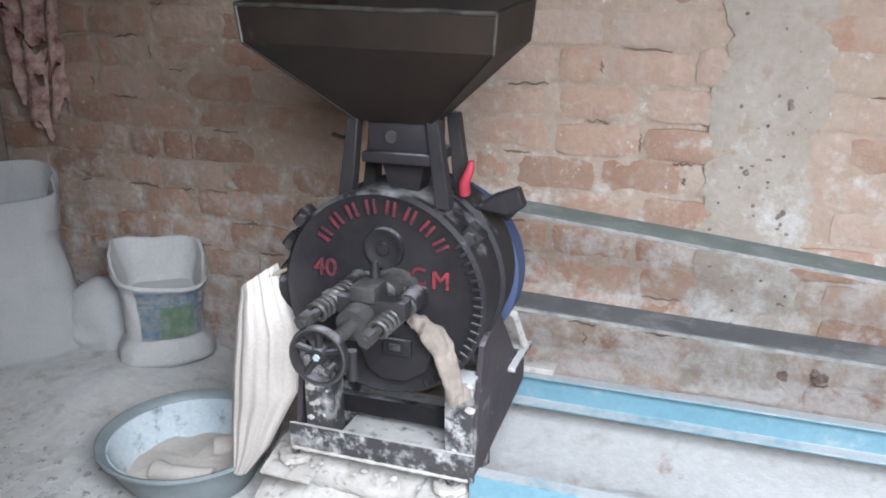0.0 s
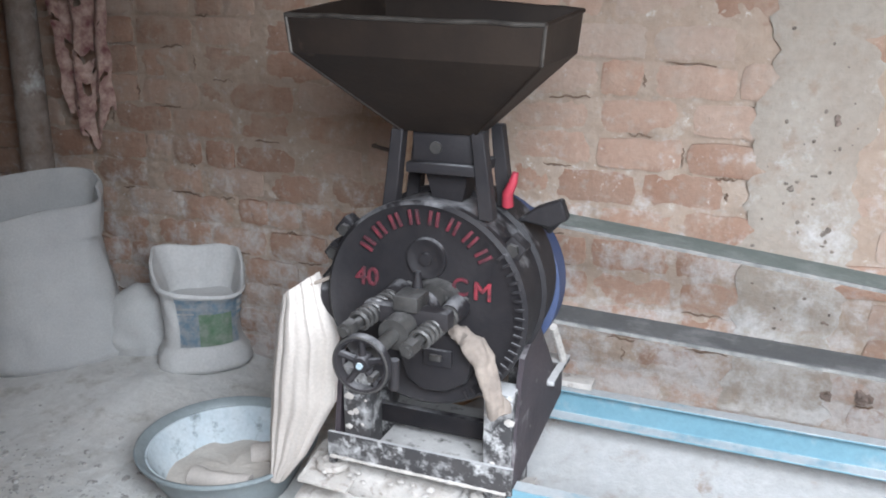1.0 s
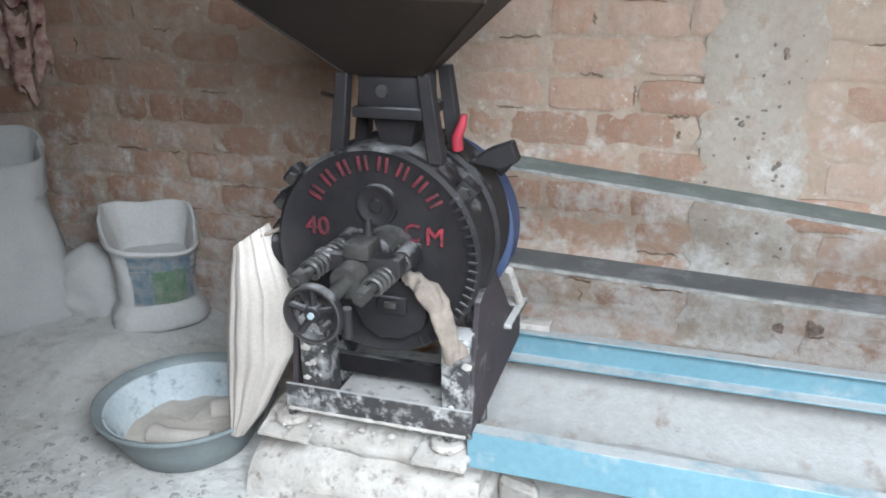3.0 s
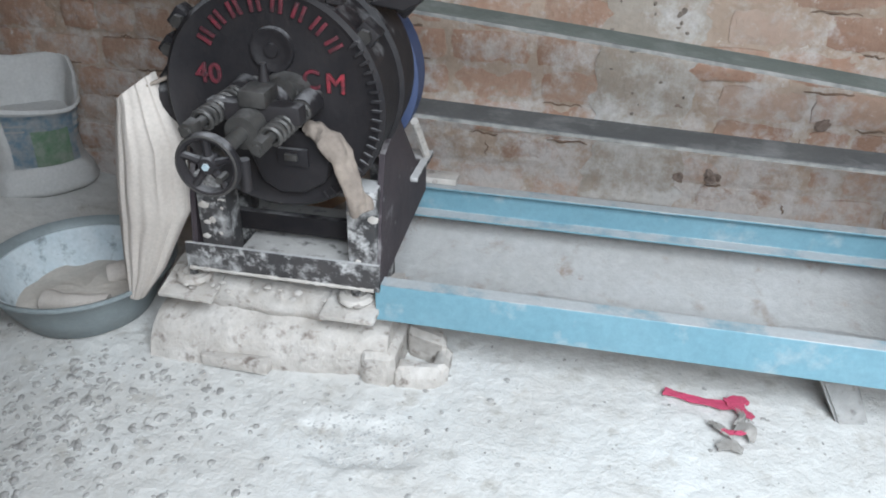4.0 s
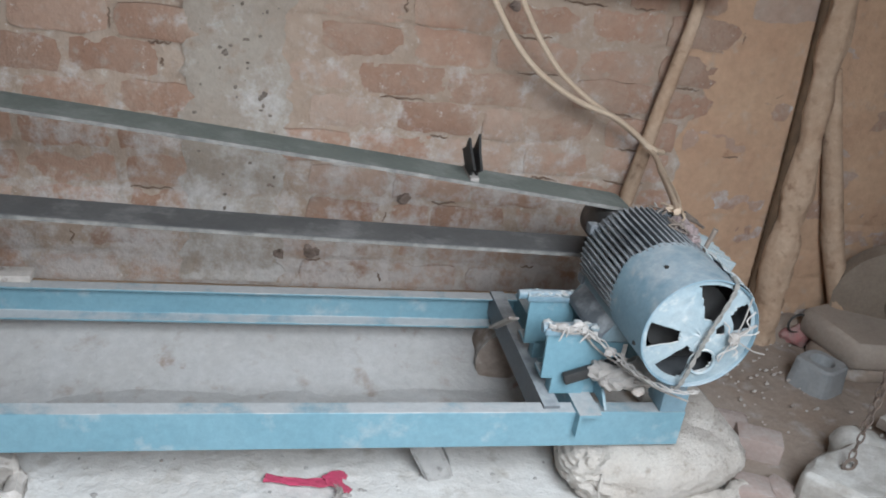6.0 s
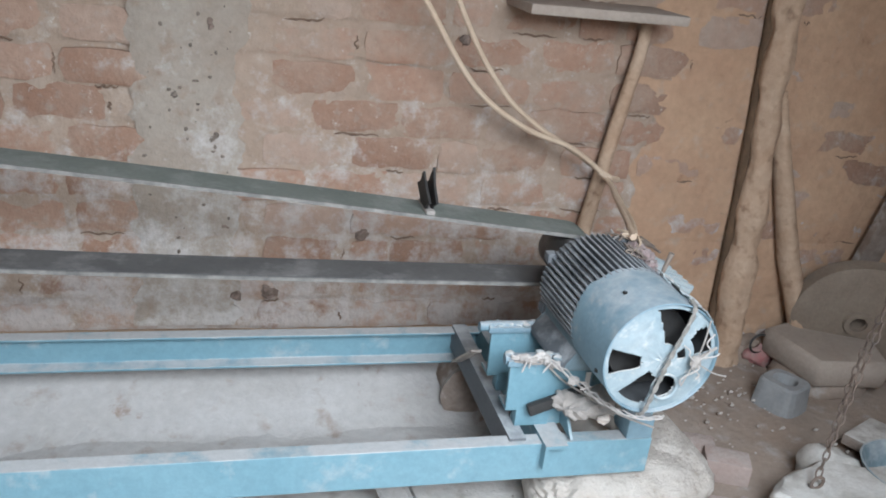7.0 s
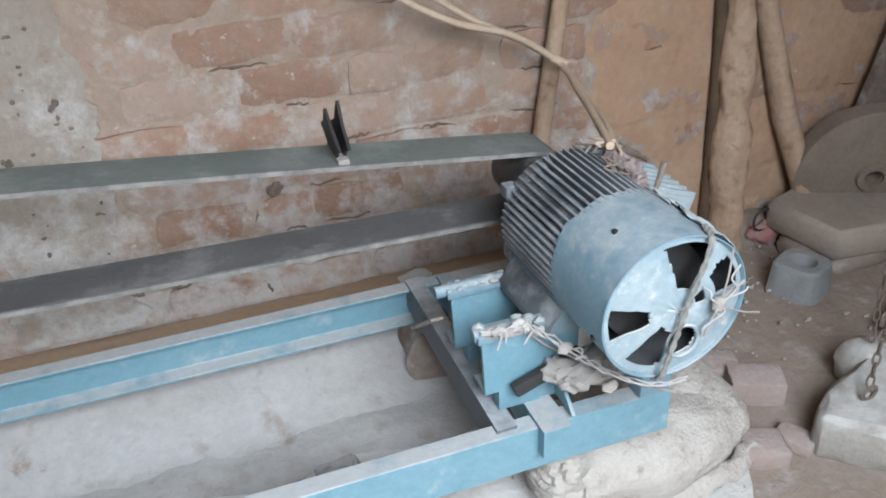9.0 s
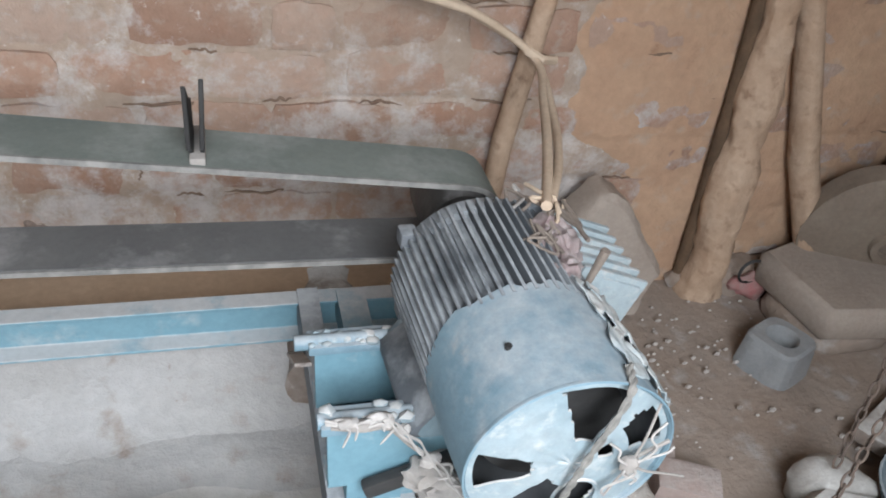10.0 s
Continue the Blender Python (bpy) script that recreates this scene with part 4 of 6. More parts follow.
# end lugs, feet, terminal box, pulley
for a in (55, 150, 215):
    part("end_lug", lean(box(AX + 0.112 * math.cos(radians(a)) - 0.012, AX + 0.112 * math.cos(radians(a)) + 0.012, AY + 0.305, AY + 0.33, AZ + 0.112 * math.sin(radians(a)) - 0.012, AZ + 0.112 * math.sin(radians(a)) + 0.012, 0.005)), M_motorfin, body)
for x0, x1 in ((1.035, 1.09), (1.22, 1.275)):
    part("foot", lean(prism([(x0, 0.392), (x1, 0.392), (x1, 0.405), (1.115 if x0 < 1.1 else 1.2, 0.45), (1.08 if x0 < 1.1 else 1.25, 0.45), (x0, 0.405)], "y", AY + 0.14, AY + 0.30, bevel=0.002)), M_motorfin, motor)
part("foot_skirt", lean(prism([(1.058, 0.475), (1.07, 0.44), (1.045, 0.405), (1.045, 0.392), (1.125, 0.392), (1.125, 0.44), (1.085, 0.475)], "y", AY + 0.135, AY + 0.315, bevel=0.006)), M_motor, motor)
rope = curve([(0.925, 1.974, 0.428), (0.965, 1.962, 0.432), (1.0, 1.968, 0.425), (1.03, 1.94, 0.41), (1.06, 1.90, 0.395), (1.085, 1.86, 0.387), (1.115, 1.825, 0.383), (1.15, 1.806, 0.382), (1.185, 1.80, 0.388)], 9)
for ph in (0, 2.1, 4.2):
    line = [q + 0.0042 * (1 + 0.9 * noise.noise(Vector((i * 0.21, ph, 0)))) * Vector((math.cos(0.33 * i + ph), 0.4, math.sin(0.33 * i + ph))) for i, q in enumerate(rope)]
    part("twine", tube(line, [max(0.0012, 0.0024 + 0.0016 * noise.noise(Vector((i * 0.4, ph, 2))) - 0.0016 * i / len(rope)) for i in range(len(line))], 6), M_pale, motor, "flour-whitened twisted twine")
random.seed(61)
for k in range(7):
    q = random.choice(rope[4:40]) + Vector((random.uniform(-0.01, 0.01), -0.004, random.uniform(-0.006, 0.004)))
    end = q + Vector((random.uniform(-0.025, 0.025), random.uniform(-0.012, 0.005), random.uniform(-0.03, -0.008)))
    part("frayed_end", tube(curve([q, (q + end) / 2 + Vector((0.006, 0, 0.01)), end], 4), [0.0018] * 8 + [0.0008], 5), M_pale, motor)
for k in range(9):
    q = random.choice(rope[:45])
    part("flour_clot", roughen(lump(q + Vector((random.uniform(-0.012, 0.012), 0.004, random.uniform(-0.008, 0.006))), (random.uniform(0.012, 0.028), 0.014, random.uniform(0.01, 0.02)), 0.006, 60, k, 2, 2), 0.002, 90, k), M_pale, motor, "clot of caked flour")
tb = part("terminal_box", lean(box(1.25, 1.34, 2.04, 2.17, 0.43, 0.555, 0.008, turn=(0, 20, 0))), M_wornpale, motor, "ribbed pale terminal box")
for k in range(6):
    part("rib", lean(box(1.244, 1.347, 2.045 + 0.023 * k, 2.053 + 0.023 * k, 0.424, 0.562, 0.003, turn=(0, 20, 0))), M_wornpale, tb)


def wrapper_fold(u, v):
    a = radians(12 + 52 * u + 8 * noise.noise(Vector((v * 5, 2, 0))))
    r = 0.1235 + 0.006 * abs(noise.noise(Vector((u * 5, v * 4, 1)))) + 0.003 * noise.noise(Vector((u * 14, v * 9, 4)))
    return (AX + r * math.cos(a), AY + 0.012 + 0.15 * v + 0.02 * noise.noise(Vector((u * 4, 5, 0))), AZ + r * math.sin(a))


part("torn_wrapper", lean(grid_sheet(wrapper_fold, 40, 40, 0.0015, keep=lambda u, v: noise.noise(Vector((u * 5, v * 5, 6))) > -0.22)), M_wornpale, cowl, "torn pale plastic wrapper creased over the cowl")
pul = part("pulley", lathe([(0.0, -0.055), (0.05, -0.055), (0.054, -0.05), (0.0555, 0.0), (0.054, 0.05), (0.05, 0.055), (0.0, 0.055)], (1.145, 2.28, 0.531), "y", 40), M_steel, motor)
part("shaft", tube([(1.146, 2.16, 0.526), (1.145, 2.34, 0.532)], 0.018, 16), M_steel, motor)
# slide rails under the motor
for y, z in ((2.12, 0.421), (1.98, 0.419)):
    sl = thing("motor_slide", (1.1, y, 0.257), "pale blue steel slide rail with floured bolt under the motor", "slide rail", "motor slides")
    part("slide_web", prism([(0.93, 0.30), (1.10, 0.30), (1.10, 0.392), (1.03, 0.392), (1.03, z), (0.926, z)], "y", y, y + 0.008, bevel=0.001), M_blue, sl)
    part("slide_leg", box(0.955, 1.03, y, y + 0.03, 0.256, 0.302, 0.002), M_blue, sl)
    part("slide_web", prism([(1.19, 0.257), (1.28, 0.257), (1.28, 0.392), (1.19, 0.392)], "y", y, y + 0.008, bevel=0.001), M_blue, sl)
    part("slide_flange", box(0.93, 1.28, y, y + 0.05, 0.296, 0.303, 0.001), M_blue, sl)
    part("slide_top", box(0.918, 1.035, y - 0.008, y + 0.03, z - 0.014, z, 0.003), M_cowl, sl, "flour-whitened top flange")
    part("slide_bolt", tube([(0.9 if y > 2 else 0.915, y + 0.01, z - 0.004), (1.05, y + 0.01, z - 0.004)], [0.011, 0.011], 12), M_cowl, sl)
part("tie_string", tube(curve([(0.93, 1.972, 0.42), (0.97, 1.968, 0.415), (1.0, 1.972, 0.41), (1.03, 1.96, 0.385), (1.06, 1.94, 0.37), (1.12, 1.86, 0.36), (1.17, 1.80, 0.365)]), 0.0022, 8), M_string, motor, "dusty tied string")
part("tie_string", roughen(tube(curve([(0.94, 1.97, 0.425), (0.965, 1.965, 0.428), (0.99, 1.97, 0.422), (1.015, 1.965, 0.41)]), [0.005] * 25, 8), 0.005, 70, 1), M_string, motor)
crumbs = bmesh.new()
random.seed(44)
for k in range(34):
    y = random.choice((1.982, 2.122)) + random.uniform(-0.008, 0.02)
    r = random.uniform(0.004, 0.013)
    join(crumbs, lump((random.uniform(0.922, 1.03), y, 0.42 + 0.3 * r), (2 * r, 1.6 * r, 1.1 * r), 0.4 * r, 90, k, 2, 1))
tagged(part("flour_crust", crumbs, M_grille, motor, "crumbs of caked white flour"), kind="stuff")
part("timber_wedge", box(0.97, 1.10, 1.955, 1.972, 0.315, 0.34, 0.004, turn=(0, -20, 0)), M_black, motor, "dark wedge")
lsb = lump((1.10, 1.95, 0.325), (0.15, 0.08, 0.055), 0.022, 26, 8, 2, 4)
solid("rubbish_wad", lsb, M_string, "wad of dusty rag and chaff jammed under the motor", "rag wad")
cw = lump((1.115, 1.895, 0.32), (0.022, 0.015, 0.017), 0.01, 60, 2, 3, 2)
solid("paper_scrap", cw, M_cloth, "small crumpled pale scrap caught under the motor", "scrap")
fo = solid("strap_iron", box(0.905, 0.93, 2.16, 2.34, 0.268, 0.274, 0.001, turn=(-38, 0, 0)), M_caked, "flat strap of dusty iron leaning on the slide rail", "strap")

# ---- belt ----
def belt_loop():
    (xa, za, ra), (xb, zb, rb) = (MX + 0.005, 0.637, 0.116), (1.145, 0.531, 0.0575)
    d = math.hypot(xb - xa, zb - za)
    tilt = math.atan2(zb - za, xb - xa)
    off = math.asin((ra - rb) / d)
    up, dn = tilt + math.pi / 2 - off, tilt - math.pi / 2 + off
    pts = [(xa + ra * math.cos(a), za + ra * math.sin(a)) for a in np.linspace(up, dn + 2 * math.pi, 26)]
    lo0, lo1 = pts[-1], (xb + rb * math.cos(dn), zb + rb * math.sin(dn))
    pts += [(lo0[0] + (lo1[0] - lo0[0]) * k / 12, lo0[1] + (lo1[1] - lo0[1]) * k / 12 - 0.004 * math.sin(math.pi * k / 12)) for k in range(1, 12)]
    pts += [(xb + rb * math.cos(a), zb + rb * math.sin(a)) for a in np.linspace(dn, up, 18)]
    up0, up1 = pts[-1], pts[0]
    pts += [(up0[0] + (up1[0] - up0[0]) * k / 14, up0[1] + (up1[1] - up0[1]) * k / 14 + 0.006 * math.sin(math.pi * k / 14)) for k in range(1, 14)]
    return pts


loop = belt_loop()
belt = thing("drive_belt", (0.35, 2.28, 0.47), "long grey-green flat drive belt with frayed pale edges", "drive belt")


def strap(y0, y1, t, push=0.0):
    bm = bmesh.new()
    n = len(loop)
    rings = []
    for i, (x, z) in enumerate(loop):
        (xp, zp), (xn, zn) = loop[i - 1], loop[(i + 1) % n]
        d = Vector((xn - xp, 0, zn - zp)).normalized()
        nn = Vector((-d.z, 0, d.x)) * -1
        p = Vector((x, 0, z))
        rings.append([bm.verts.new(p + Vector((0, y, 0)) + nn * h) for y, h in ((y0, -push), (y1, -push), (y1, t + push), (y0, t + push))])
    for i in range(n):
        a, b = rings[i], rings[(i + 1) % n]
        for k in range(4):
            bm.faces.new((a[k], a[(k + 1) % 4], b[(k + 1) % 4], b[k]))
    return bm


part("belt_strap", strap(2.231, 2.33, 0.007), M_belt, belt)
lining = strap(2.2315, 2.3295, 0.0, 0.0018)
part("belt_lining", lining, M_rubber, belt, "dark worn rubber inner face")
part("belt_edge", strap(2.227, 2.231, 0.007, 0.0005), M_belt_edge, belt, "frayed pale canvas edge")
for x0, x1, h in ((0.784, 0.778, 0.0), (0.796, 0.799, 0.01)):
    fl = prism([(2.252, 0.634), (2.305, 0.634), (2.308, 0.65), (2.345, 0.676), (2.31, 0.692), (2.284, 0.722 + h), (2.258, 0.698), (2.215, 0.67), (2.25, 0.652)], "x", x0 - 0.003, x0 + 0.003, bevel=0.001)
    for v in fl.verts:
        v.co.x += (x1 - x0) * (v.co.z - 0.634) / 0.08
    part("belt_fastener", fl, M_black, belt, "black upright belt end flap")
part("belt_lacing", box(0.780, 0.800, 2.235, 2.325, 0.628, 0.646, 0.003), M_string, belt)
mp = part("mill_pulley", lathe([(0.0, -0.05), (0.1, -0.05), (0.113, -0.05), (0.1155, 0.0), (0.113, 0.05), (0.0, 0.05)], (MX + 0.005, 2.28, 0.637), "y", 40), M_iron, mill)

# ---- things on the floor, mill side ----
TX, TY = -1.045, 2.035
tub = thing("wash_tub", (TX, TY, 0.0), "grey round tub coated inside with flour, under the mill sleeve", "tub")
part("tub_wall", lathe([(0.0, 0.004), (0.145, 0.004), (0.155, 0.01), (0.19, 0.07), (0.212, 0.122), (0.222, 0.129), (0.2305, 0.132), (0.231, 0.138), (0.226, 0.1405), (0.217, 0.137), (0.206, 0.125), (0.184, 0.07), (0.15, 0.018), (0.0, 0.018)], (TX, TY, 0.0), "z", 64), M_tub, tub)
lin = lathe([(0.151, 0.02), (0.182, 0.068), (0.205, 0.122), (0.2, 0.122), (0.179, 0.07), (0.149, 0.023)], (TX, TY, 0.0), "z", 64, close=True)
part("tub_lining", lin, M_tubin, tub, "uneven flour coating with bare patches")
solid("flour_heap", roughen(lathe([(0.0, 0.055), (0.05, 0.052), (0.1, 0.043), (0.16, 0.04), (0.152, 0.02), (0.0, 0.02)], (TX, TY, 0.0), "z", 48), 0.012, 16, 4, 0.5), M_flour, "low heap of cream wheat flour in the tub", "flour", "stuff")
for pts in ([(-1.10, 1.955, 0.06), (-1.02, 1.94, 0.068), (-0.93, 1.955, 0.07)], [(-1.02, 2.10, 0.06), (-0.97, 2.12, 0.068), (-0.92, 2.09, 0.066)]):
    solid("cloth_roll", roughen(tube(curve(pts, 6), [0.028] * 13, 14, flat=0.7), 0.006, 20, pts[0][0]), M_cloth, "rolled cream cloth end lying in the flour", "cloth")


def sack(name, cx, cy, z0, face, h, prof, dip, cuff, seed, mat, label):
    """A filled open sack: profile of (share of height, half width, half depth), a dipping mouth with a turned-down cuff, and a hollow inside."""
    th = thing(name, (cx, cy, z0), label, "sack", "standing sacks")
    bm = bmesh.new()
    nz, na = 44, 64
    r = Vector((math.cos(radians(face)), math.sin(radians(face)), 0))
    away = Vector((-r.y, r.x, 0))
    vs_, ws_, ds_ = zip(*prof)

    def point(v, a, grow=1.0):
        c, sn = math.cos(a), math.sin(a)
        pw = 2.5 + 0.9 * v
        q = (abs(c) ** pw + abs(sn) ** pw) ** (-1 / pw)
        f = grow * q * (1 + 0.06 * noise.noise(Vector((1.9 * c + seed, 1.9 * sn, 2.2 * v))) + 0.04 * noise.noise(Vector((5 * c, 5 * sn + seed, 3.2 * v))) + 0.02 * noise.noise(Vector((11 * c + seed, 11 * sn, 13 * v))))
        f *= 1 - 0.035 * max(0.0, math.sin(5 * a + 7 * v + seed)) * (0.3 + 0.7 * math.sin(math.pi * min(1, v)))
        top = h + (dip[0] * sn + dip[1] * c + 0.012 * math.sin(2 * a + seed) + 0.01 * math.sin(3 * a)) * max(0.0, v) ** 3
        return Vector((cx, cy, z0)) + r * (np.interp(v, vs_, ws_) * c * f) + away * (np.interp(v, vs_, ds_) * sn * f) + Vector((0, 0, v * top))

    angles = [2 * math.pi * i / na for i in range(na)]
    rings = [[point(j / nz, a) for a in angles] for j in range(nz + 1)]
    mid = Vector((cx, cy, 0))
    loops = list(rings)
    for j in range(9):
        loops.append([point(1 - 0.04 * j, a, 0.965 - 0.012 * j) for a in angles])
    grid = [[bm.verts.new(q) for q in loop] for loop in loops]
    for a, b in zip(grid, grid[1:]):
        for i in range(na):
            bm.faces.new((a[i], a[(i + 1) % na], b[(i + 1) % na], b[i]))
    bm.faces.new(grid[0])
    bm.faces.new(grid[-1])
    part("sack_body", bm, mat, th, "", 60)
    cb = bmesh.new()
    cr = []
    for k in range(9):
        u = k / 8
        loop = []
        for a in angles:
            drop = cuff * (1 + 0.3 * noise.noise(Vector((2 * math.cos(a), 2 * math.sin(a), seed + 3))) + 0.15 * noise.noise(Vector((7 * math.cos(a), 7 * math.sin(a), seed))))
            q = point(1 - drop * u, a, 1.0 + 0.07 * min(1, 3.5 * u) + 0.025 * noise.noise(Vector((6 * math.cos(a), 6 * math.sin(a), 2.5 * u + seed))) * u)
            q.z += 0.008 * math.sin(math.pi * min(1, 4 * u))
            loop.append(cb.verts.new(q))
        cr.append(loop)
    for a, b in zip(cr, cr[1:]):
        for i in range(na):
            cb.faces.new((a[i], a[(i + 1) % na], b[(i + 1) % na], b[i]))
    part("rolled_cuff", cb, mat, th, "", 60)
    return th, rings, mid


small, rg, small_mid = sack("flour_sack", -1.515, 2.555, 0.045, 39.4, 0.335, [(0, 0.135, 0.1), (0.05, 0.155, 0.115), (0.16, 0.15, 0.11), (0.27, 0.125, 0.1), (0.5, 0.12, 0.1), (0.8, 0.126, 0.1), (1, 0.14, 0.115)], (0.062, -0.018), 0.09, 1.2, M_sackw, "small open white plastic sack with faded blue and green print")
big, rb_, big_mid = sack("flour_sack", -2.0, 2.4, 0.04, 48.0, 0.575, [(0, 0.2, 0.13), (0.05, 0.225, 0.15), (0.3, 0.215, 0.15), (0.6, 0.19, 0.135), (0.75, 0.175, 0.12), (0.9, 0.18, 0.115), (1, 0.19, 0.11)], (0.055, 0.02), 0.2, 4.4, M_sack, "tall dusty grey woven sack with a folded mouth")
old, ro_, old_mid = sack("flour_sack", -2.44, 2.36, 0.04, 40.0, 0.5, [(0, 0.16, 0.14), (0.05, 0.18, 0.15), (0.5, 0.17, 0.14), (1, 0.15, 0.1)], (0.03, 0.0), 0.15, 7.7, M_sack, "dusty grey woven sack leaning in the corner")
solid("slumped_sack", lump((-1.74, 2.575, 0.14), (0.34, 0.16, 0.3), 0.03, 7, 3, 2.3, 4, 40), M_sack, "slumped grey empty sack between two standing sacks", "sack")


def print_patch(rings, j0, j1, i0, i1, mat, parent, name, lift=0.0025):
    bm = bmesh.new()
    vs = [[bm.verts.new(rings[j][i % 64] + Vector((rings[j][i % 64].x - small_mid.x, rings[j][i % 64].y - small_mid.y, 0)).normalized() * lift) for i in range(i0, i1 + 1)] for j in range(j0, j1 + 1)]
    for a, b in zip(vs, vs[1:]):
        for k in range(len(a) - 1):
            bm.faces.new((a[k], a[k + 1], b[k + 1], b[k]))
    bmesh.ops.solidify(bm, geom=bm.faces[:], thickness=0.0012)
    return part(name, bm, mat, parent)


# print on the small sack: angle 48 of 64 faces the doorway
print_patch(rg, 13, 39, 42, 57, M_print_b, small, "blue_print")
print_patch(rg, 13, 29, 47, 55, M_print_g, small, "green_print", 0.005)
for k in range(4):
    print_patch(rg, 22 + 4 * k, 24 + 4 * k, 57, 60, M_print_b, small, "print_bar", 0.004)
for k in range(2):
    print_patch(rg, 32 - 3 * k, 33 - 3 * k, 42, 46, M_sackw, small, "print_bar", 0.005)

# hanging garment, roof prop and white cloth in the far corner
def hung(cx, cy, top, length, w, seed):
    def fn(u, v):
        k = 1 - 0.35 * v + 0.18 * noise.noise(Vector((seed, v * 6, 0)))
        x = cx + (u - 0.5) * w * k + 0.03 * noise.noise(Vector((seed, v * 3, 5)))
        return (x, cy - 0.02 * math.sin(14 * u + 3 * v) - 0.01 * noise.noise(Vector((u * 6, v * 9, seed))), top - length * v * (1 - 0.25 * abs(u - 0.55) + 0.08 * noise.noise(Vector((u * 9, seed, 0)))))
    return fn


solid("hanging_garment", grid_sheet(hung(-1.95, 2.62, 1.5, 0.76, 0.27, 2.0), 30, 60, 0.003, keep=lambda u, v: noise.noise(Vector((u * 4, v * 9, 3))) + 0.5 * noise.noise(Vector((u * 9, v * 22, 1))) > -0.12 - 0.5 * (1 - v) + 0.25 * v * abs(u - 0.5)), M_garm, "tattered maroon and cream patterned garment hung on the brick wall", "garment")
solid("hanging_cloth", grid_sheet(hung(-2.36, 2.5, 1.4, 0.55, 0.16, 6.0), 20, 36, 0.003, keep=lambda u, v: noise.noise(Vector((u * 4, v * 9, 7))) > -0.25 - 0.4 * (1 - v)), M_white, "ragged white cloth hung in the dark corner", "cloth")
solid("wall_peg", tube([(-1.95, 2.72, 1.5), (-1.95, 2.58, 1.52)], 0.01, 10), M_wood, "short wooden peg in the brick wall", "peg")
solid("wall_peg", tube([(-2.36, 2.72, 1.4), (-2.36, 2.47, 1.42)], 0.01, 10), M_wood, "short wooden peg in the brick wall", "peg")
solid("timber_post", roughen(tube([(-2.2, 2.6, -0.02), (-2.21, 2.61, 0.6), (-2.18, 2.6, 1.3), (-2.2, 2.61, 2.6)], [0.06, 0.055, 0.05, 0.05], 16), 0.008, 9, 3), M_bark, "dark rough timber roof post against the wall", "post")
solid("thin_pole", roughen(tube([(-0.965, 2.66, 0.0), (-0.86, 2.665, 0.6), (-0.775, 2.665, 1.05), (-0.70, 2.665, 1.42)], [0.024, 0.022, 0.018, 0.017], 12), 0.004, 16, 6), M_wood, "thin orange-brown pole leaning on the brick wall behind the mill", "pole")
solid("rusty_rod", tube([(-0.93, 2.71, 0.80), (-0.93, 2.675, 0.802), (-0.85, 2.63, 0.80)], 0.006, 8), M_rust, "bent rusty rod fixed in the brick wall", "rod")

# ---- red cloth strip and scraps on the floor ----
def flat_strip(pts, widths, lift):
    c = curve(pts, 6)
    n = len(c) - 1

    def fn(u, v):
        i = min(n, int(round(u * n)))
        d = (c[min(i + 1, n)] - c[max(i - 1, 0)]).normalized()
        s = Vector((-d.y, d.x, 0))
        w = np.interp(i / n, np.linspace(0, 1, len(widths)), widths)
        p = c[i] + s * w * (v - 0.5)
        return (p.x, p.y, lift + p.z + 0.005 * abs(math.sin(9 * u + 5 * v)))
    return fn, n


rib = thing("cloth_strip", (0.46, 2.0, 0.0), "knotted strip of red cloth dropped on the floured floor", "cloth strip")
for pts, w in (([(0.363, 2.012, 0), (0.42, 1.998, 0), (0.48, 1.992, 0), (0.53, 1.99, 0.004)], [0.022, 0.02, 0.026, 0.02]), ([(0.49, 1.995, 0.006), (0.52, 2.008, 0.006), (0.54, 2.003, 0.004)], [0.02, 0.03, 0.012]), ([(0.5, 1.99, 0.006), (0.53, 1.97, 0.004), (0.545, 1.96, 0.002)], [0.02, 0.02, 0.014]), ([(0.475, 1.90, 0.008), (0.5, 1.895, 0.01), (0.53, 1.905, 0.008)], [0.008, 0.012, 0.008])):
    fn, n = flat_strip(pts, w, 0.008)
    part("strip", grid_sheet(fn, n, 4, 0.003), M_ribbon, rib)
for pts, w in (([(0.512, 1.985, 0.002), (0.522, 1.955, 0.006), (0.51, 1.925, 0.004)], [0.014, 0.012, 0.02]), ([(0.455, 1.93, 0), (0.475, 1.905, 0.008), (0.5, 1.89, 0)], [0.01, 0.02, 0.012]), ([(0.505, 1.92, 0.004), (0.53, 1.91, 0.012), (0.535, 1.885, 0)], [0.03, 0.034, 0.012]), ([(0.465, 1.855, 0), (0.49, 1.862, 0.008), (0.515, 1.855, 0)], [0.02, 0.034, 0.02])):
    fn, n = flat_strip(pts, w, 0.01)
    part("grey_scrap", grid_sheet(fn, n, 4, 0.002), M_string, rib, "grey dirty cloth scrap")

scr = thing("cloth_strip", (1.285, 1.73, 0.0), "small scrap of red cloth lying on the floured floor", "cloth strip")
for pts, w in (([(1.265, 1.765, 0), (1.28, 1.74, 0.004), (1.31, 1.72, 0)], [0.012, 0.022, 0.012]), ([(1.27, 1.745, 0.003), (1.29, 1.73, 0.006), (1.305, 1.695, 0)], [0.01, 0.016, 0.01])):
    fn, n = flat_strip(pts, w, 0.008)
    part("strip", grid_sheet(fn, n, 4, 0.003), M_ribbon, scr)

# ---- timber packing under the rails ----
def log(name, p, q, r, label, seed):
    return solid(name, roughen(tube([Vector(p).lerp(Vector(q), k / 8) for k in range(9)], [r * (0.95 + 0.08 * math.sin(k * 2.1 + seed)) for k in range(9)], 18, flat=0.85), 0.008, 22, seed, 0.6), M_bark, label, "log")


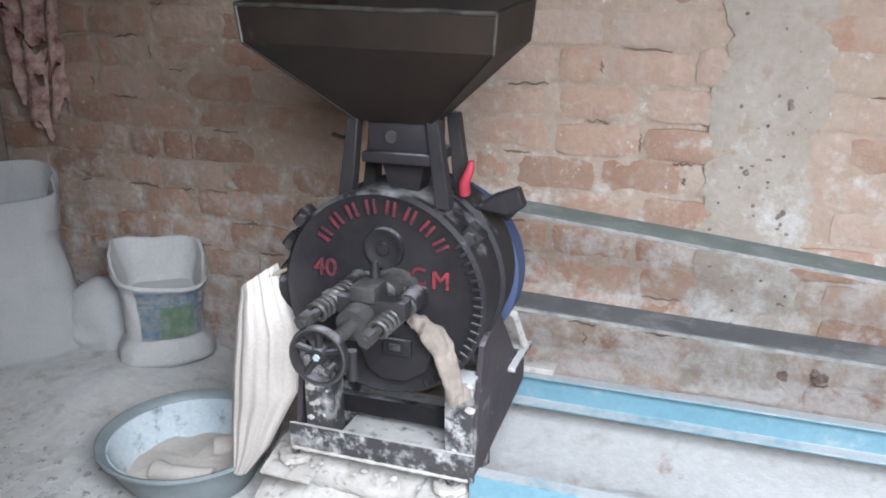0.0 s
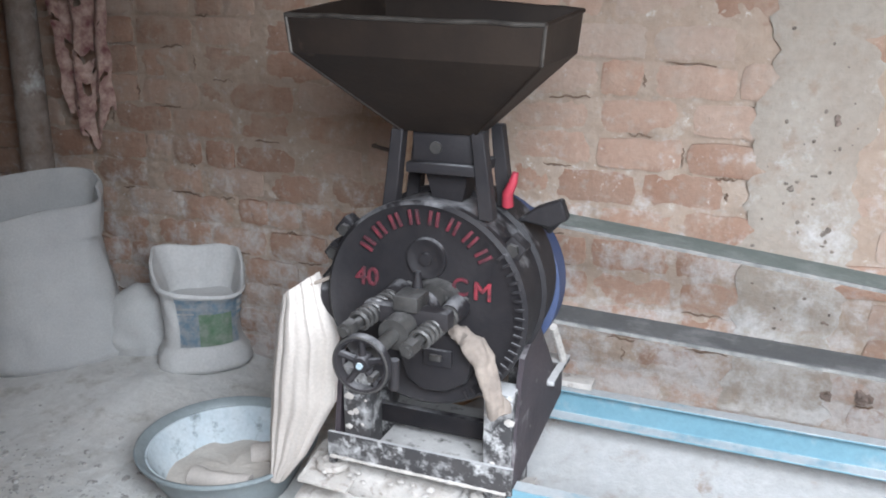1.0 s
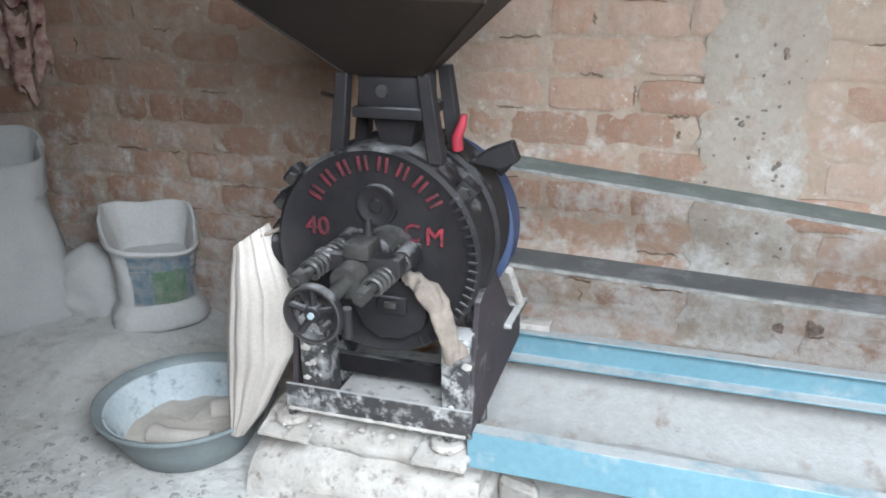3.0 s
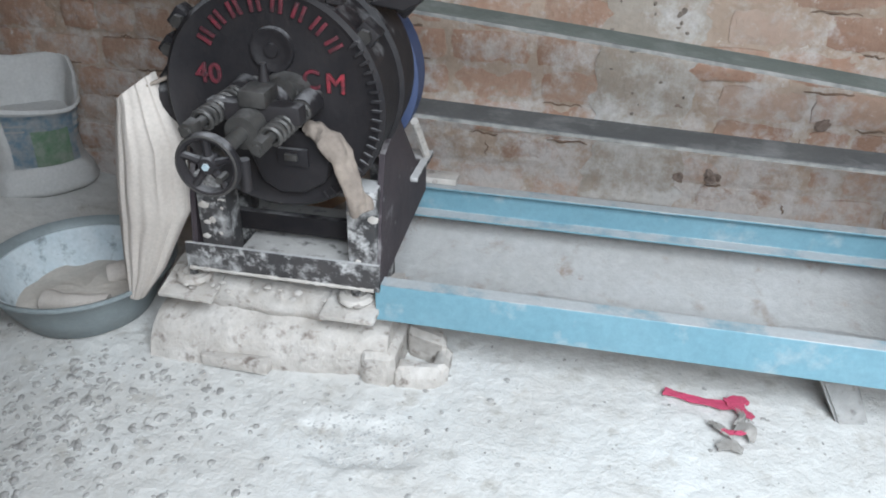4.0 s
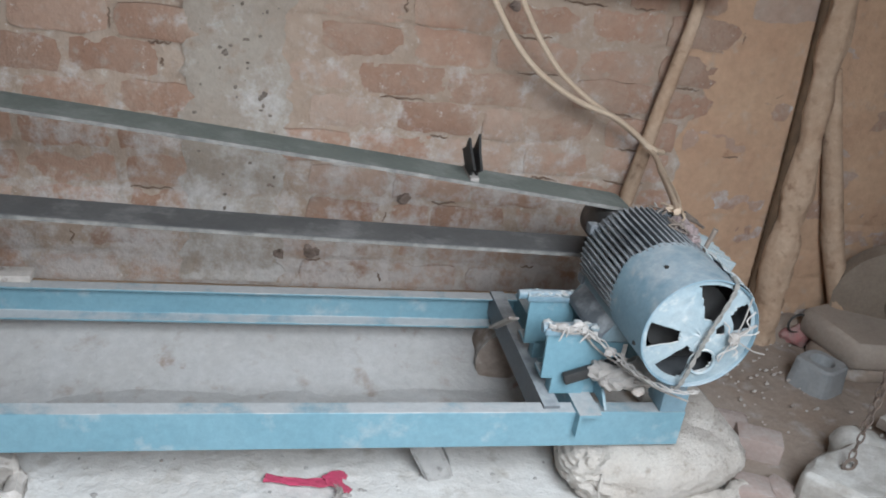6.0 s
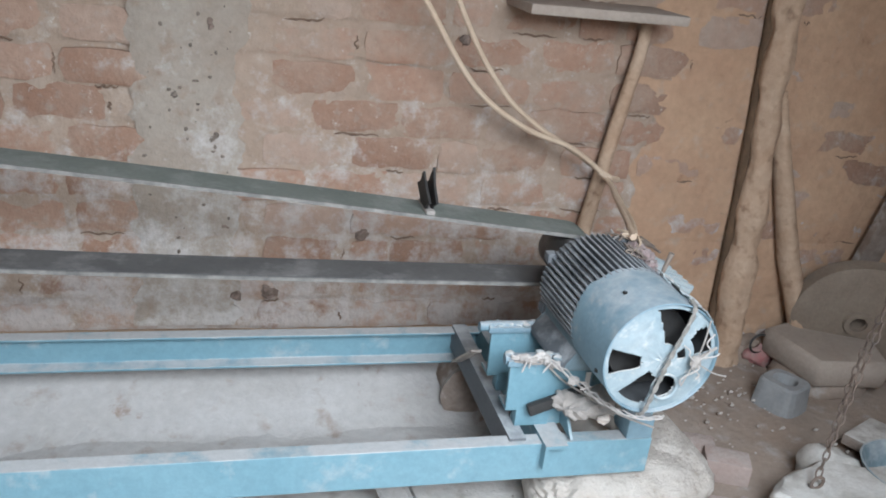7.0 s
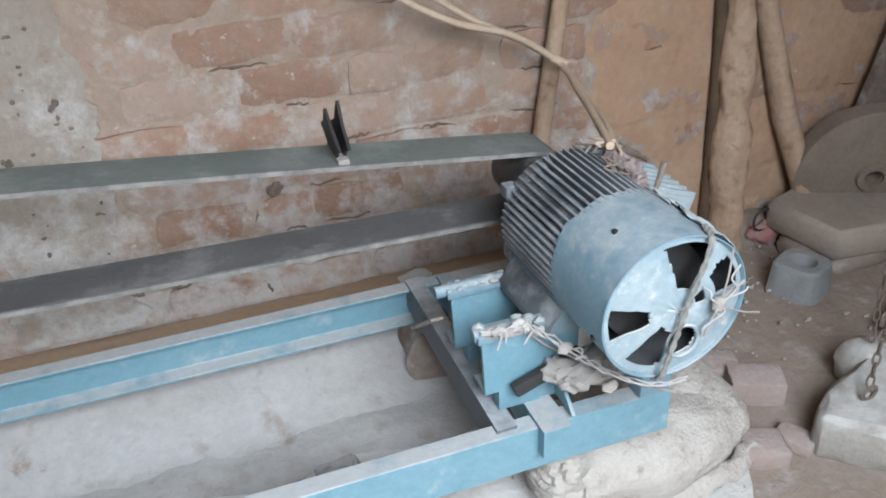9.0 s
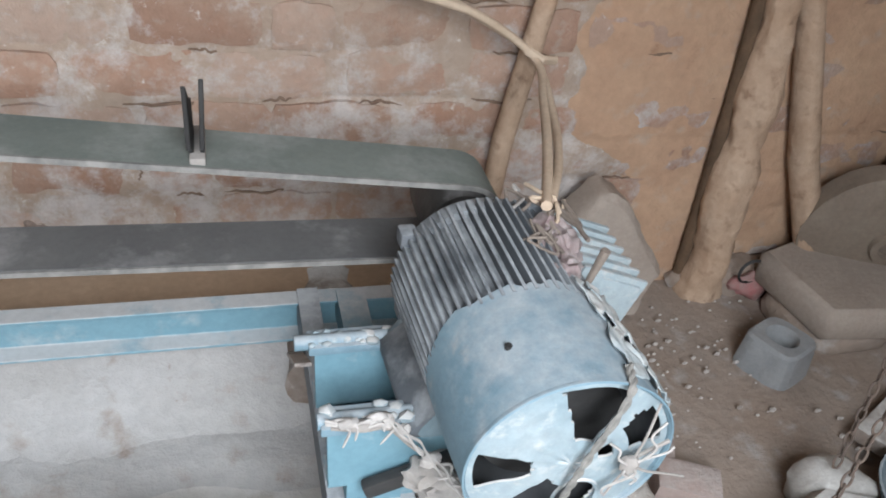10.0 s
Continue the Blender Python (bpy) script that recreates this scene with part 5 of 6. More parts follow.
tbk = bmesh.new()
lo = [(0.725, 2.0, -0.01), (0.79, 2.01, -0.01), (0.79, 2.09, -0.01), (0.715, 2.085, -0.01)]
hi = [(0.638, 2.012, 0.158), (0.712, 2.015, 0.158), (0.715, 2.085, 0.158), (0.64, 2.08, 0.158)]
va, vb = [tbk.verts.new(q) for q in lo], [tbk.verts.new(q) for q in hi]
tbk.faces.new(va)
tbk.faces.new(vb)
for k in range(4):
    tbk.faces.new((va[k], va[(k + 1) % 4], vb[(k + 1) % 4], vb[k]))
bmesh.ops.recalc_face_normals(tbk, faces=tbk.faces)
bmesh.ops.bevel(tbk, geom=tbk.edges[:], offset=0.006, segments=2, affect="EDGES")
bmesh.ops.subdivide_edges(tbk, edges=tbk.edges[:], cuts=3, use_grid_fill=True)
solid("timber_block", roughen(tbk, 0.005, 30, 4, 0.6), M_greywood, "weathered grey timber block leaning under the rails", "timber block")
log("timber_log", (0.975, 2.38, 0.085), (1.01, 2.66, 0.07), 0.075, "rough bark-covered log packed under the rear rail", 2.0)
SK = bmesh.new()
bmesh.ops.create_icosphere(SK, subdivisions=5, radius=1)
for v in SK.verts:
    c = v.co
    k = (abs(c.x) ** 2.6 + abs(c.y) ** 2.6 + abs(c.z) ** 2.4) ** (-1 / 2.6)
    x, y, z = c.x * k, c.y * k, c.z * k
    px = 1.255 + 0.235 * x
    py = 2.01 + 0.135 * y + 0.05 * x * 0.2
    pz = 0.07 + 0.08 * z * (1 - 0.12 * x)
    if x > 0.4:
        py += 0.16 * (x - 0.4) * (1 if y > 0 else 0.25)
    if z > 0 and 1.02 < px < 1.26 and 1.9 < py < 2.0:
        pz = min(pz, 0.157)
    if z < 0:
        pz = max(pz, 0.0)
    v.co = (px, py, min(pz, 0.158) if py > 1.915 and px < 1.27 else pz)
SK.normal_update()
for v in SK.verts:
    dx, dz, dy = v.co.x - 1.08, v.co.z - 0.08, v.co.y - 1.93
    d = math.sqrt(dx * dx + dz * dz + dy * dy)
    v.co += v.normal * (0.008 * math.sin(11 * math.atan2(dz, dx + 0.03)) * math.exp(-d / 0.1) + 0.007 * math.sin(26 * v.co.x + 9 * v.co.z + 4 * noise.noise(v.co * 6)) * 0.6)
jute = solid("jute_sack", roughen(SK, 0.007, 16, 2, 0.8), M_jute, "flour-caked jute sack stuffed under the end of the bed", "sack")
part("sack_end", roughen(tube(curve([(1.31, 2.0, 0.07), (1.38, 2.08, 0.09), (1.40, 2.2, 0.08), (1.37, 2.3, 0.06)], 6), [0.07] * 6 + [0.066] * 7 + [0.05] * 6, 20, flat=0.8), 0.008, 14, 5, 0.5), M_jute, jute)
part("sack_seam", roughen(tube(curve([(1.06, 1.95, 0.03), (1.12, 1.905, 0.022), (1.25, 1.888, 0.02), (1.38, 1.9, 0.02), (1.47, 1.935, 0.02)], 6), [0.02] * 25, 12, flat=0.8), 0.009, 40, 2, 0.6), M_jute, jute, "frayed stitched seam")
part("sack_tie", roughen(tube(curve([(1.085, 1.90, 0.10), (1.075, 1.88, 0.07), (1.08, 1.872, 0.03), (1.075, 1.85, 0.004)], 5), [0.0024] * 16, 8), 0.001, 60, 1), M_jute, jute, "loose tie end")

# ---- far side: stones, posts, chain ----
def brick_bit(x, y, turn, w, label, mat=None, h=0.062, d=0.075):
    bm = box(-w / 2, w / 2, -d / 2, d / 2, 0, h, 0.008)
    bmesh.ops.subdivide_edges(bm, edges=bm.edges[:], cuts=1)
    roughen(bm, 0.006, 30, x * 7)
    bmesh.ops.transform(bm, matrix=pose(x, y, -0.003, 0, 0, turn), verts=bm.verts)
    return solid("loose_brick", bm, mat or M_brick2, label, "brick", "", 50, "loose bricks")


M_brick2 = material("dusty_loose_brick", [(0.38, 0.295, 0.265), (0.42, 0.345, 0.315)], 9, 0.95, bump=0.6, dust=0.35, dust_color=(0.45, 0.41, 0.39))
brick_bit(1.59, 2.085, -26, 0.115, "chipped dusty pink brick lying on the earth floor")
brick_bit(1.56, 2.175, -22, 0.09, "broken grey brick half buried in dust", h=0.045)
brick_bit(1.49, 1.93, -20, 0.09, "broken brick bat beside the jute sack", h=0.04)
brick_bit(1.57, 1.93, 30, 0.06, "small broken brick bat beside the concrete block", h=0.03)

ring = lathe([(0.062, 0.0), (0.072, 0.003), (0.064, 0.088), (0.058, 0.095), (0.036, 0.095), (0.032, 0.088), (0.032, 0.0)], (0, 0, 0), "z", 32, close=True)
for v in ring.verts:
    r = math.hypot(v.co.x, v.co.y)
    if r > 0.05:
        a = math.atan2(v.co.y, v.co.x)
        q = (abs(math.cos(a)) ** 5 + abs(math.sin(a)) ** 5) ** (-1 / 5)
        v.co.x, v.co.y = v.co.x * q * 0.93, v.co.y * q * 0.93
roughen(ring, 0.003, 25, 2)
bmesh.ops.transform(ring, matrix=pose(1.95, 2.375, -0.003, 0, 0, 25), verts=ring.verts)
solid("pipe_collar", ring, M_collar, "grey concrete pipe collar standing on the earth floor", "collar", smooth=30)
solid("stone_slab", roughen(prism([(2.02, 2.61), (2.16, 2.66), (2.36, 2.52), (2.30, 2.36), (2.06, 2.38)], "z", 0.05, 0.14, bevel=0.014), 0.006, 14, 3), M_stone, "thick pale sandstone slab lying on the earth floor", "stone slab")
solid("rubble_heap", lump((2.18, 2.50, 0.02), (0.3, 0.22, 0.09), 0.015, 12, 2, 3, 3), M_earth, "low heap of earth and rubble under the stone slab", "rubble", "stuff")
gs = lathe([(0.022, -0.035), (0.172, -0.035), (0.198, -0.02), (0.2, 0.03), (0.022, 0.03)], (0, 0, 0), "y", 56, close=True)
roughen(gs, 0.006, 12, 3, 0.5)
bmesh.ops.transform(gs, matrix=pose(2.295, 2.55, 0.203, 12, 0, -24), verts=gs.verts)
gst = solid("grindstone", gs, M_gstone, "worn round grindstone with a centre hole leaning on the wall", "grindstone")
gs2 = lathe([(0.0, -0.03), (0.15, -0.03), (0.17, -0.018), (0.172, 0.02), (0.0, 0.02)], (0, 0, 0), "y", 48)
roughen(gs2, 0.006, 12, 8, 0.5)
bmesh.ops.transform(gs2, matrix=pose(2.36, 2.63, 0.175, 8, 0, -10), verts=gs2.verts)
solid("grindstone", gs2, M_gstone, "dark worn grindstone standing behind another", "grindstone")
bo = lathe([(0.026, -0.012), (0.042, -0.012), (0.046, 0.004), (0.026, 0.004)], (0, 0, 0), "y", 24, close=True)
bmesh.ops.transform(bo, matrix=pose(2.295, 2.55, 0.203, 12, 0, -24) @ pose(0, -0.034, 0), verts=bo.verts)
part("stone_eye", bo, M_gstone, gst)
hk = prism([(1.46, 0.0), (1.475, 0.2), (1.50, 0.268), (1.555, 0.348), (1.60, 0.335), (1.665, 0.25), (1.745, 0.135), (1.73, 0.08), (1.72, 0.0)], "y", 2.555, 2.66, bevel=0.016)
bmesh.ops.subdivide_edges(hk, edges=hk.edges[:], cuts=3, use_grid_fill=True)
roughen(hk, 0.008, 11, 4, 0.6)
solid("standing_stone", hk, M_stone, "grey rounded stone leaning on the brick wall", "stone")

solid("timber_post", roughen(tube(curve([(1.918, 2.640, -0.03), (1.912, 2.645, 0.1), (1.905, 2.648, 0.25), (1.898, 2.648, 0.4), (1.888, 2.65, 0.55), (1.872, 2.65, 0.75), (1.848, 2.652, 1.0), (1.83, 2.655, 1.4), (1.80, 2.655, 2.62)], 6), [float(np.interp(k / 6, range(9), [0.058, 0.046, 0.05, 0.041, 0.043, 0.035, 0.04, 0.038, 0.038])) for k in range(49)], 36), 0.014, 11, 2, 0.7), M_wood, "bare knotty timber post standing against the brick wall", "post")
# the post's cast shadow, modelled as a thin dark strip on its left
solid("bark_strip", roughen(tube([(1.868, 2.672, 0.02), (1.864, 2.672, 0.25), (1.853, 2.674, 0.5), (1.836, 2.676, 0.8), (1.812, 2.676, 1.1), (1.795, 2.676, 1.5)], [0.014, 0.016, 0.016, 0.014, 0.014, 0.012], 12), 0.007, 24, 2), M_postshadow, "dark strip standing in for the shadow of the timber post", "bark")
solid("timber_prop", roughen(tube([(2.215, 2.60, -0.02), (2.07, 2.65, 0.36), (1.95, 2.665, 0.70), (1.90, 2.668, 0.88)], [0.033, 0.03, 0.026, 0.022], 16), 0.011, 20, 6), M_wood, "slanting timber prop leaning on the wall", "prop")
solid("thin_pole", roughen(tube([(1.335, 2.655, 0.0), (1.355, 2.66, 0.42), (1.40, 2.66, 0.75), (1.432, 2.66, 0.95), (1.44, 2.66, 1.06)], [0.022, 0.022, 0.019, 0.018, 0.016], 14), 0.008, 24, 3), M_wood, "thin crooked pole standing against the brick wall", "pole")
solid("wall_shelf", roughen(box(1.05, 1.47, 2.5, 2.72, 1.05, 1.075, 0.006), 0.004, 12, 2), M_stone, "rough grey shelf slab built into the brick wall", "shelf")
# added dark plank that stands in for the corner's diagonal shadow strip
solid("leaning_plank", box(2.39, 2.47, 2.6, 2.63, 0.0, 1.5, 0.004, turn=(3, 12, 0)), M_bark, "dark leaning plank added for a diagonal shadow in the corner", "plank")
solid("corner_pier", roughen(box(2.5, 2.72, 2.42, 2.66, -0.01, 2.0, 0.012), 0.006, 6, 2), M_stone, "pale greenish plastered pier in the corner", "pier")
redb = lump((2.04, 2.62, 0.035), (0.11, 0.06, 0.07), 0.02, 28, 3, 2, 3)
solid("red_wrapper", redb, M_wrap, "crumpled dirty red wrapper at the foot of the post", "wrapper")
solid("twig_ring", lathe([(0.03, -0.004), (0.036, 0.0), (0.032, 0.004)], (2.01, 2.6, 0.085), "y", 24, close=True), M_black, "loop of black wire by the post", "wire loop")
solid("rubble_heap", lump((2.02, 2.67, 0.02), (0.36, 0.1, 0.1), 0.02, 20, 7, 2, 3), M_earth, "small heap of rubble at the foot of the wall", "rubble", "stuff")

blk = prism([(1.575, 1.895), (1.64, 1.955), (1.79, 2.01), (1.95, 1.96), (1.92, 1.80), (1.68, 1.79)], "z", -0.01, 0.1, bevel=0.014)
bmesh.ops.subdivide_edges(blk, edges=blk.edges[:], cuts=2, use_grid_fill=True)
roughen(blk, 0.008, 16, 5, 0.6)
anchor = solid("concrete_block", blk, M_concrete, "broken pale concrete block with an iron ring cast in", "concrete block")
solid("blue_pan", lathe([(0.0, 0.09), (0.1, 0.09), (0.13, 0.15), (0.135, 0.15), (0.105, 0.083), (0.0, 0.083)], (2.02, 1.93, -0.05), "z", 36), M_motor, "dusty blue-grey pan on the rubble", "pan")
solid("rubble_stone", lump((1.84, 2.03, 0.05), (0.16, 0.12, 0.1), 0.02, 12, 9, 3, 3, 10), M_concrete, "grey rubble stone beside the concrete block", "stone")
solid("wood_scrap", box(1.98, 2.2, 2.12, 2.2, 0.02, 0.05, 0.005, turn=(0, 8, 30)), M_bark, "dark splintered board lying on the earth", "board")
part("iron_ring", lathe([(0.014, -0.004), (0.021, 0.0), (0.014, 0.004), (0.011, 0.0)], (1.70, 1.90, 0.112), "y", 20, close=True), M_rust, anchor)


def chain(points, name, label):
    th = thing(name, points[0], label, "chain", "chains")
    c = curve(points, 24)
    acc, last, k = 0.0, c[0], 0
    for p in c:
        if (p - last).length >= 0.021:
            d = (p - last).normalized()
            mid = (p + last) / 2
            pts = [Vector((0.0145 * math.cos(a), 0.0065 * math.sin(a), 0)) for a in np.linspace(0, 2 * math.pi, 13)]
            lb = tube(pts, 0.0022, 6, cap=False)
            m = Matrix.Translation(mid) @ d.to_track_quat("X", "Z").to_matrix().to_4x4() @ Matrix.Rotation(radians(90 * (k % 2) + 20), 4, "X")
            bmesh.ops.transform(lb, matrix=m, verts=lb.verts)
            part("link", lb, M_rust, th)
            last = p
            k += 1
    return th


chain([(1.70, 1.905, 0.125), (1.745, 1.94, 0.22), (1.80, 1.98, 0.36), (1.86, 2.02, 0.52), (1.97, 2.1, 0.9), (2.2, 2.25, 1.6)], "iron_chain", "rusty iron chain hanging down to a ring in the concrete block")
chain([(1.83, 2.03, 0.11), (1.86, 2.06, 0.2), (1.93, 2.12, 0.34), (2.05, 2.2, 0.55), (2.3, 2.35, 1.4)], "iron_chain", "rusty iron chain with a hook hanging over the rubble")

# ---- cables to the motor ----
knot = Vector((1.358, 2.575, 0.63))
for pts, r in (([(0.55, 2.5, 1.42), (0.80, 2.53, 1.06), (0.95, 2.55, 0.86), (1.10, 2.56, 0.76), (1.24, 2.57, 0.71), knot, (1.325, 2.43, 0.62), (1.27, 2.26, 0.63), (1.21, 2.1, 0.645)], 0.0075), ([(0.70, 2.5, 1.42), (0.90, 2.54, 1.03), (1.02, 2.56, 0.86), (1.12, 2.57, 0.775), (1.25, 2.58, 0.70), knot + Vector((0, 0.01, 0)), (1.34, 2.42, 0.605), (1.285, 2.25, 0.62), (1.225, 2.12, 0.64)], 0.007)):
    solid("power_cable", tube(curve(pts, 8), r, 10), M_cable, "cream power cable hanging from above to the motor", "cable", group="motor cables")
solid("cable_tie", roughen(tube([knot + Vector((-0.015, 0.01, 0.012)), knot + Vector((0.01, -0.005, 0)), knot + Vector((0.045, 0.02, -0.012))], 0.009, 8), 0.003, 50, 2), M_cable, "frayed tie holding the cables to the pole", "tie")
wr = lump((1.212, 2.05, 0.62), (0.055, 0.11, 0.026), 0.016, 34, 4, 2, 4)
solid("taped_joint", wr, M_plum, "dusty plum tape and bare wire joint on top of the motor", "wire joint")
random.seed(8)
for k in range(11):
    p0 = Vector((1.205 + random.uniform(-0.03, 0.03), 2.1 + random.uniform(-0.05, 0.04), 0.632))
    pts = [p0 + Vector((random.uniform(-0.018, 0.02), random.uniform(-0.04, 0.03), random.uniform(-0.004, 0.014) - 0.003 * abs(j - 2))) for j in range(5)]
    solid("loose_wire", tube(curve(pts, 6), random.choice((0.0018, 0.0024, 0.003)), 7), random.choice((M_string, M_cable, M_rag)), "short dusty end of wire tangled on the motor", "wire", group="loose wires")
solid("wooden_peg", tube([(1.232, 1.995, 0.60), (1.243, 1.99, 0.655)], [0.004, 0.006], 8), M_rag, "short wooden peg stuck into the motor wiring", "peg")

# ---- loose stuff ----
random.seed(11)


def scatter(count, area, size, seed, keep):
    rng = np.random.RandomState(seed)
    bm = bmesh.new()
    base = bmesh.new()
    bmesh.ops.create_icosphere(base, subdivisions=1, radius=1)
    bv = [v.co.copy() for v in base.verts]
    bf = [[v.index for v in f.verts] for f in base.faces]
    base.free()
    verts, faces = [], []
    while count:
        x, y = rng.uniform(area[0], area[1]), rng.uniform(area[2], area[3])
        if rng.uniform() > keep(x, y):
            continue
        count -= 1
        s = size[0] + (size[1] - size[0]) * rng.uniform() ** 2.5
        ang, sx, sy, sz = rng.uniform(0, 6.28), rng.uniform(0.7, 1.5), rng.uniform(0.6, 1.1), rng.uniform(0.3, 0.6)
        o = len(verts)
        z = floor_height(x, y) + 0.08 * s
        for c in bv:
            px, py = s * sx * c.x * rng.uniform(0.8, 1.2), s * sy * c.y * rng.uniform(0.8, 1.2)
            verts.append((x + px * math.cos(ang) - py * math.sin(ang), y + px * math.sin(ang) + py * math.cos(ang), z + s * sz * c.z))
        faces += [[o + i for i in f] for f in bf]
    bm.free()
    me = bpy.data.meshes.new("scatter")
    me.from_pydata(verts, [], faces)
    me.update()
    return me


def gravel_keep(x, y):
    k = min(1, max(0, (-0.35 - x) / 0.5)) * min(1, max(0, (1.99 - y) / 0.25 + 0.25 * max(0, -0.9 - x)))
    return min(1.0, k * (0.6 + 0.5 * noise.noise(Vector((x * 4, y * 4, 0)))) + 0.02)


me = scatter(3600, (-1.9, 0.0, 0.9, 2.15), (0.0035, 0.012), 3, gravel_keep)
me.materials.append(M_pebble)
tagged(new("gravel", me), "exposed grey gravel bedded in the dusty floor", "gravel", kind="stuff")
me = scatter(420, (-0.4, 1.5, 1.2, 2.1), (0.0025, 0.008), 5, lambda x, y: 0.5)
me.materials.append(M_pebble)
tagged(new("grit", me), "scattered dark grit on the floured floor", "grit", kind="stuff")
me = scatter(420, (-0.40, -0.09, 1.63, 1.83), (0.0012, 0.0045), 15, lambda x, y: 1.0 if ((x + 0.247) / 0.137) ** 2 + ((y - 1.729) / 0.084) ** 2 < 1 - 0.5 * abs(noise.noise(Vector((x * 20, y * 20, 0)))) else 0.02)
me.materials.append(M_greyearth)
tagged(new("hollow_grit", me), "brown grit lying in a worn hollow of the floor", "grit", kind="stuff")
me = scatter(900, (1.4, 2.45, 1.8, 2.68), (0.002, 0.009), 7, lambda x, y: min(1, 0.15 + 0.9 * (noise.noise(Vector((x * 5, y * 5, 2))) > 0.1) + (y > 2.45) * (x < 1.95) * 0.8))
me.materials.append(M_earth)
tagged(new("rubble_bits", me), "crumbs of earth and brick on the brown floor", "rubble", kind="stuff")
es = grid_sheet(lambda u, v: (lambda x, y: (x, y, floor_height(x, y) + 0.004 * min(1, 5 * u, 6 * v) + 0.0005))(1.47 + (0.16 * noise.noise(Vector((v * 4, 0, 0))) + 0.05 * noise.noise(Vector((v * 19, 3, 0)))) * (1 - u) + 1.28 * u, 1.2 + 1.5 * v), 60, 60, 0.008)
solid("earth_patch", es, M_earth, "brown earth floor strewn with dust", "earth floor", "structure")

# ---- bricks of the wall ----
brick_meshes = []
for s in range(14):
    bm = bmesh.new()
    nu, nv = 8, 4
    L, Hh = 0.228, 0.0885
    vs = []
    for i in range(nu + 1):
        col = []
        for j in range(nv + 1):
            u, v = 2 * i / nu - 1, 2 * j / nv - 1
            ex = 0.010 * noise.noise(Vector((s * 3.1, v * 2.2, 1))) + 0.006 * noise.noise(Vector((s, v * 7, 3)))
            ez = 0.009 * noise.noise(Vector((s * 1.7, u * 2.5, 7))) + 0.005 * noise.noise(Vector((s, u * 9, 5)))
            cu, cv = u * (1 - 0.06 * v * v), v * (1 - 0.12 * u ** 4)
            edge = max(abs(u), abs(v))
            y = -0.0065 + 0.006 * max(0, edge - 0.72) / 0.28 + 0.004 * noise.noise(Vector((u * 2.2 + s * 5, v * 1.6, 2))) + 0.0025 * noise.noise(Vector((u * 6 + s * 5, v * 5, 2)))
            col.append(bm.verts.new((cu * L / 2 + ex, y, cv * Hh / 2 + ez)))
        vs.append(col)
    for i in range(nu):
        for j in range(nv):
            bm.faces.new((vs[i][j], vs[i + 1][j], vs[i + 1][j + 1], vs[i][j + 1]))
    rim = [e for e in bm.edges if len(e.link_faces) == 1]
    ext = bmesh.ops.extrude_edge_only(bm, edges=rim)
    for g in ext["geom"]:
        if isinstance(g, bmesh.types.BMVert):
            g.co.y = 0.024
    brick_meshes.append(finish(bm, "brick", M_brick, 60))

random.seed(21)
near, rest = [], []
COURSE, PITCH, ZB = 0.0965, 0.236, 0.1535
for j in range(-1, 26):
    z = ZB + COURSE * j
    x = -3.1 + (0.118 if j % 2 else 0.0)
    while x < 2.8:
        half = random.random() < 0.14
        w = 0.5 if half else 1.0
        near_wall = -2.35 < x < 2.55 and 0.12 < z < 1.36
        (near if near_wall else rest).append((x + PITCH * w / 2, z, w))
        x += PITCH * w
origin = ORIGIN[wall_north]
for x, z, w in near[:300]:
    if 0.15 < x < 0.37:
        continue
    ob = new("brick", random.choice(brick_meshes))
    ob.parent = wall_north
    ob.location = Vector((x + random.uniform(-0.008, 0.008), WALL_Y + random.uniform(-0.004, 0.005), z + random.uniform(-0.005, 0.005))) - origin
    ob.rotation_euler = (random.uniform(-0.02, 0.02), random.uniform(-0.025, 0.025), random.uniform(-0.02, 0.02))
    ob.scale = (w * random.uniform(0.86, 1.02) * random.choice((1, 1, -1)) if w == 1 else w * 0.97, 1, random.uniform(0.92, 1.03))
verts, faces = [], []
for x, z, w in near[300:] + rest:
    me = random.choice(brick_meshes)
    o = len(verts)
    verts += [(v.co.x * w + x, v.co.y + WALL_Y, v.co.z + z) for v in me.vertices]
    faces += [[o + i for i in p.vertices] for p in me.polygons]
me = bpy.data.meshes.new("brickwork")
me.from_pydata([(a - origin.x, b - origin.y, c - origin.z) for a, b, c in verts], [], faces)
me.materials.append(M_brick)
bw = new("brickwork", me)
bw.parent = wall_north
tagged(bw, "old red bricks", kind="stuff")

random.seed(52)
chips = bmesh.new()
for k in range(110):
    x, y = random.gauss(1.78, 0.17), random.gauss(2.42, 0.13)
    if not (1.48 < x < 2.1 and 2.05 < y < 2.6):
        continue
    r = random.choice((0.004, 0.005, 0.006, 0.009))
    join(chips, lump((x, y, 0.014 + 0.2 * r), (2.4 * r, 1.8 * r, 1.2 * r), 0.5 * r, 80, k, 1, 1))
solid("rubble_chips", chips, M_caked, "small grey chips of rubble strewn on the earth", "rubble", "stuff")

# smeared mortar between and over the bricks
COLS, LINES = 700, 205


def mortar_depth(x, z):
    d = -0.001 + 0.009 * noise.noise(Vector((x * 3.1, z * 4.3, 0.7))) + 0.006 * noise.noise(Vector((x * 11, z * 13, 3.0))) + 0.003 * noise.noise(Vector((x * 34, z * 34, 5.0))) + 0.0016 * noise.noise(Vector((x * 80, z * 80, 8.0)))
    row = abs((z - ZB) / COURSE - math.floor((z - ZB) / COURSE) - 0.5) * COURSE
    if row < 0.014:
        d -= 0.011 * (1 - row / 0.014) * max(0.0, 0.25 + noise.noise(Vector((x * 2.6, z * 5, 9.0))))
    return max(-0.02, d)


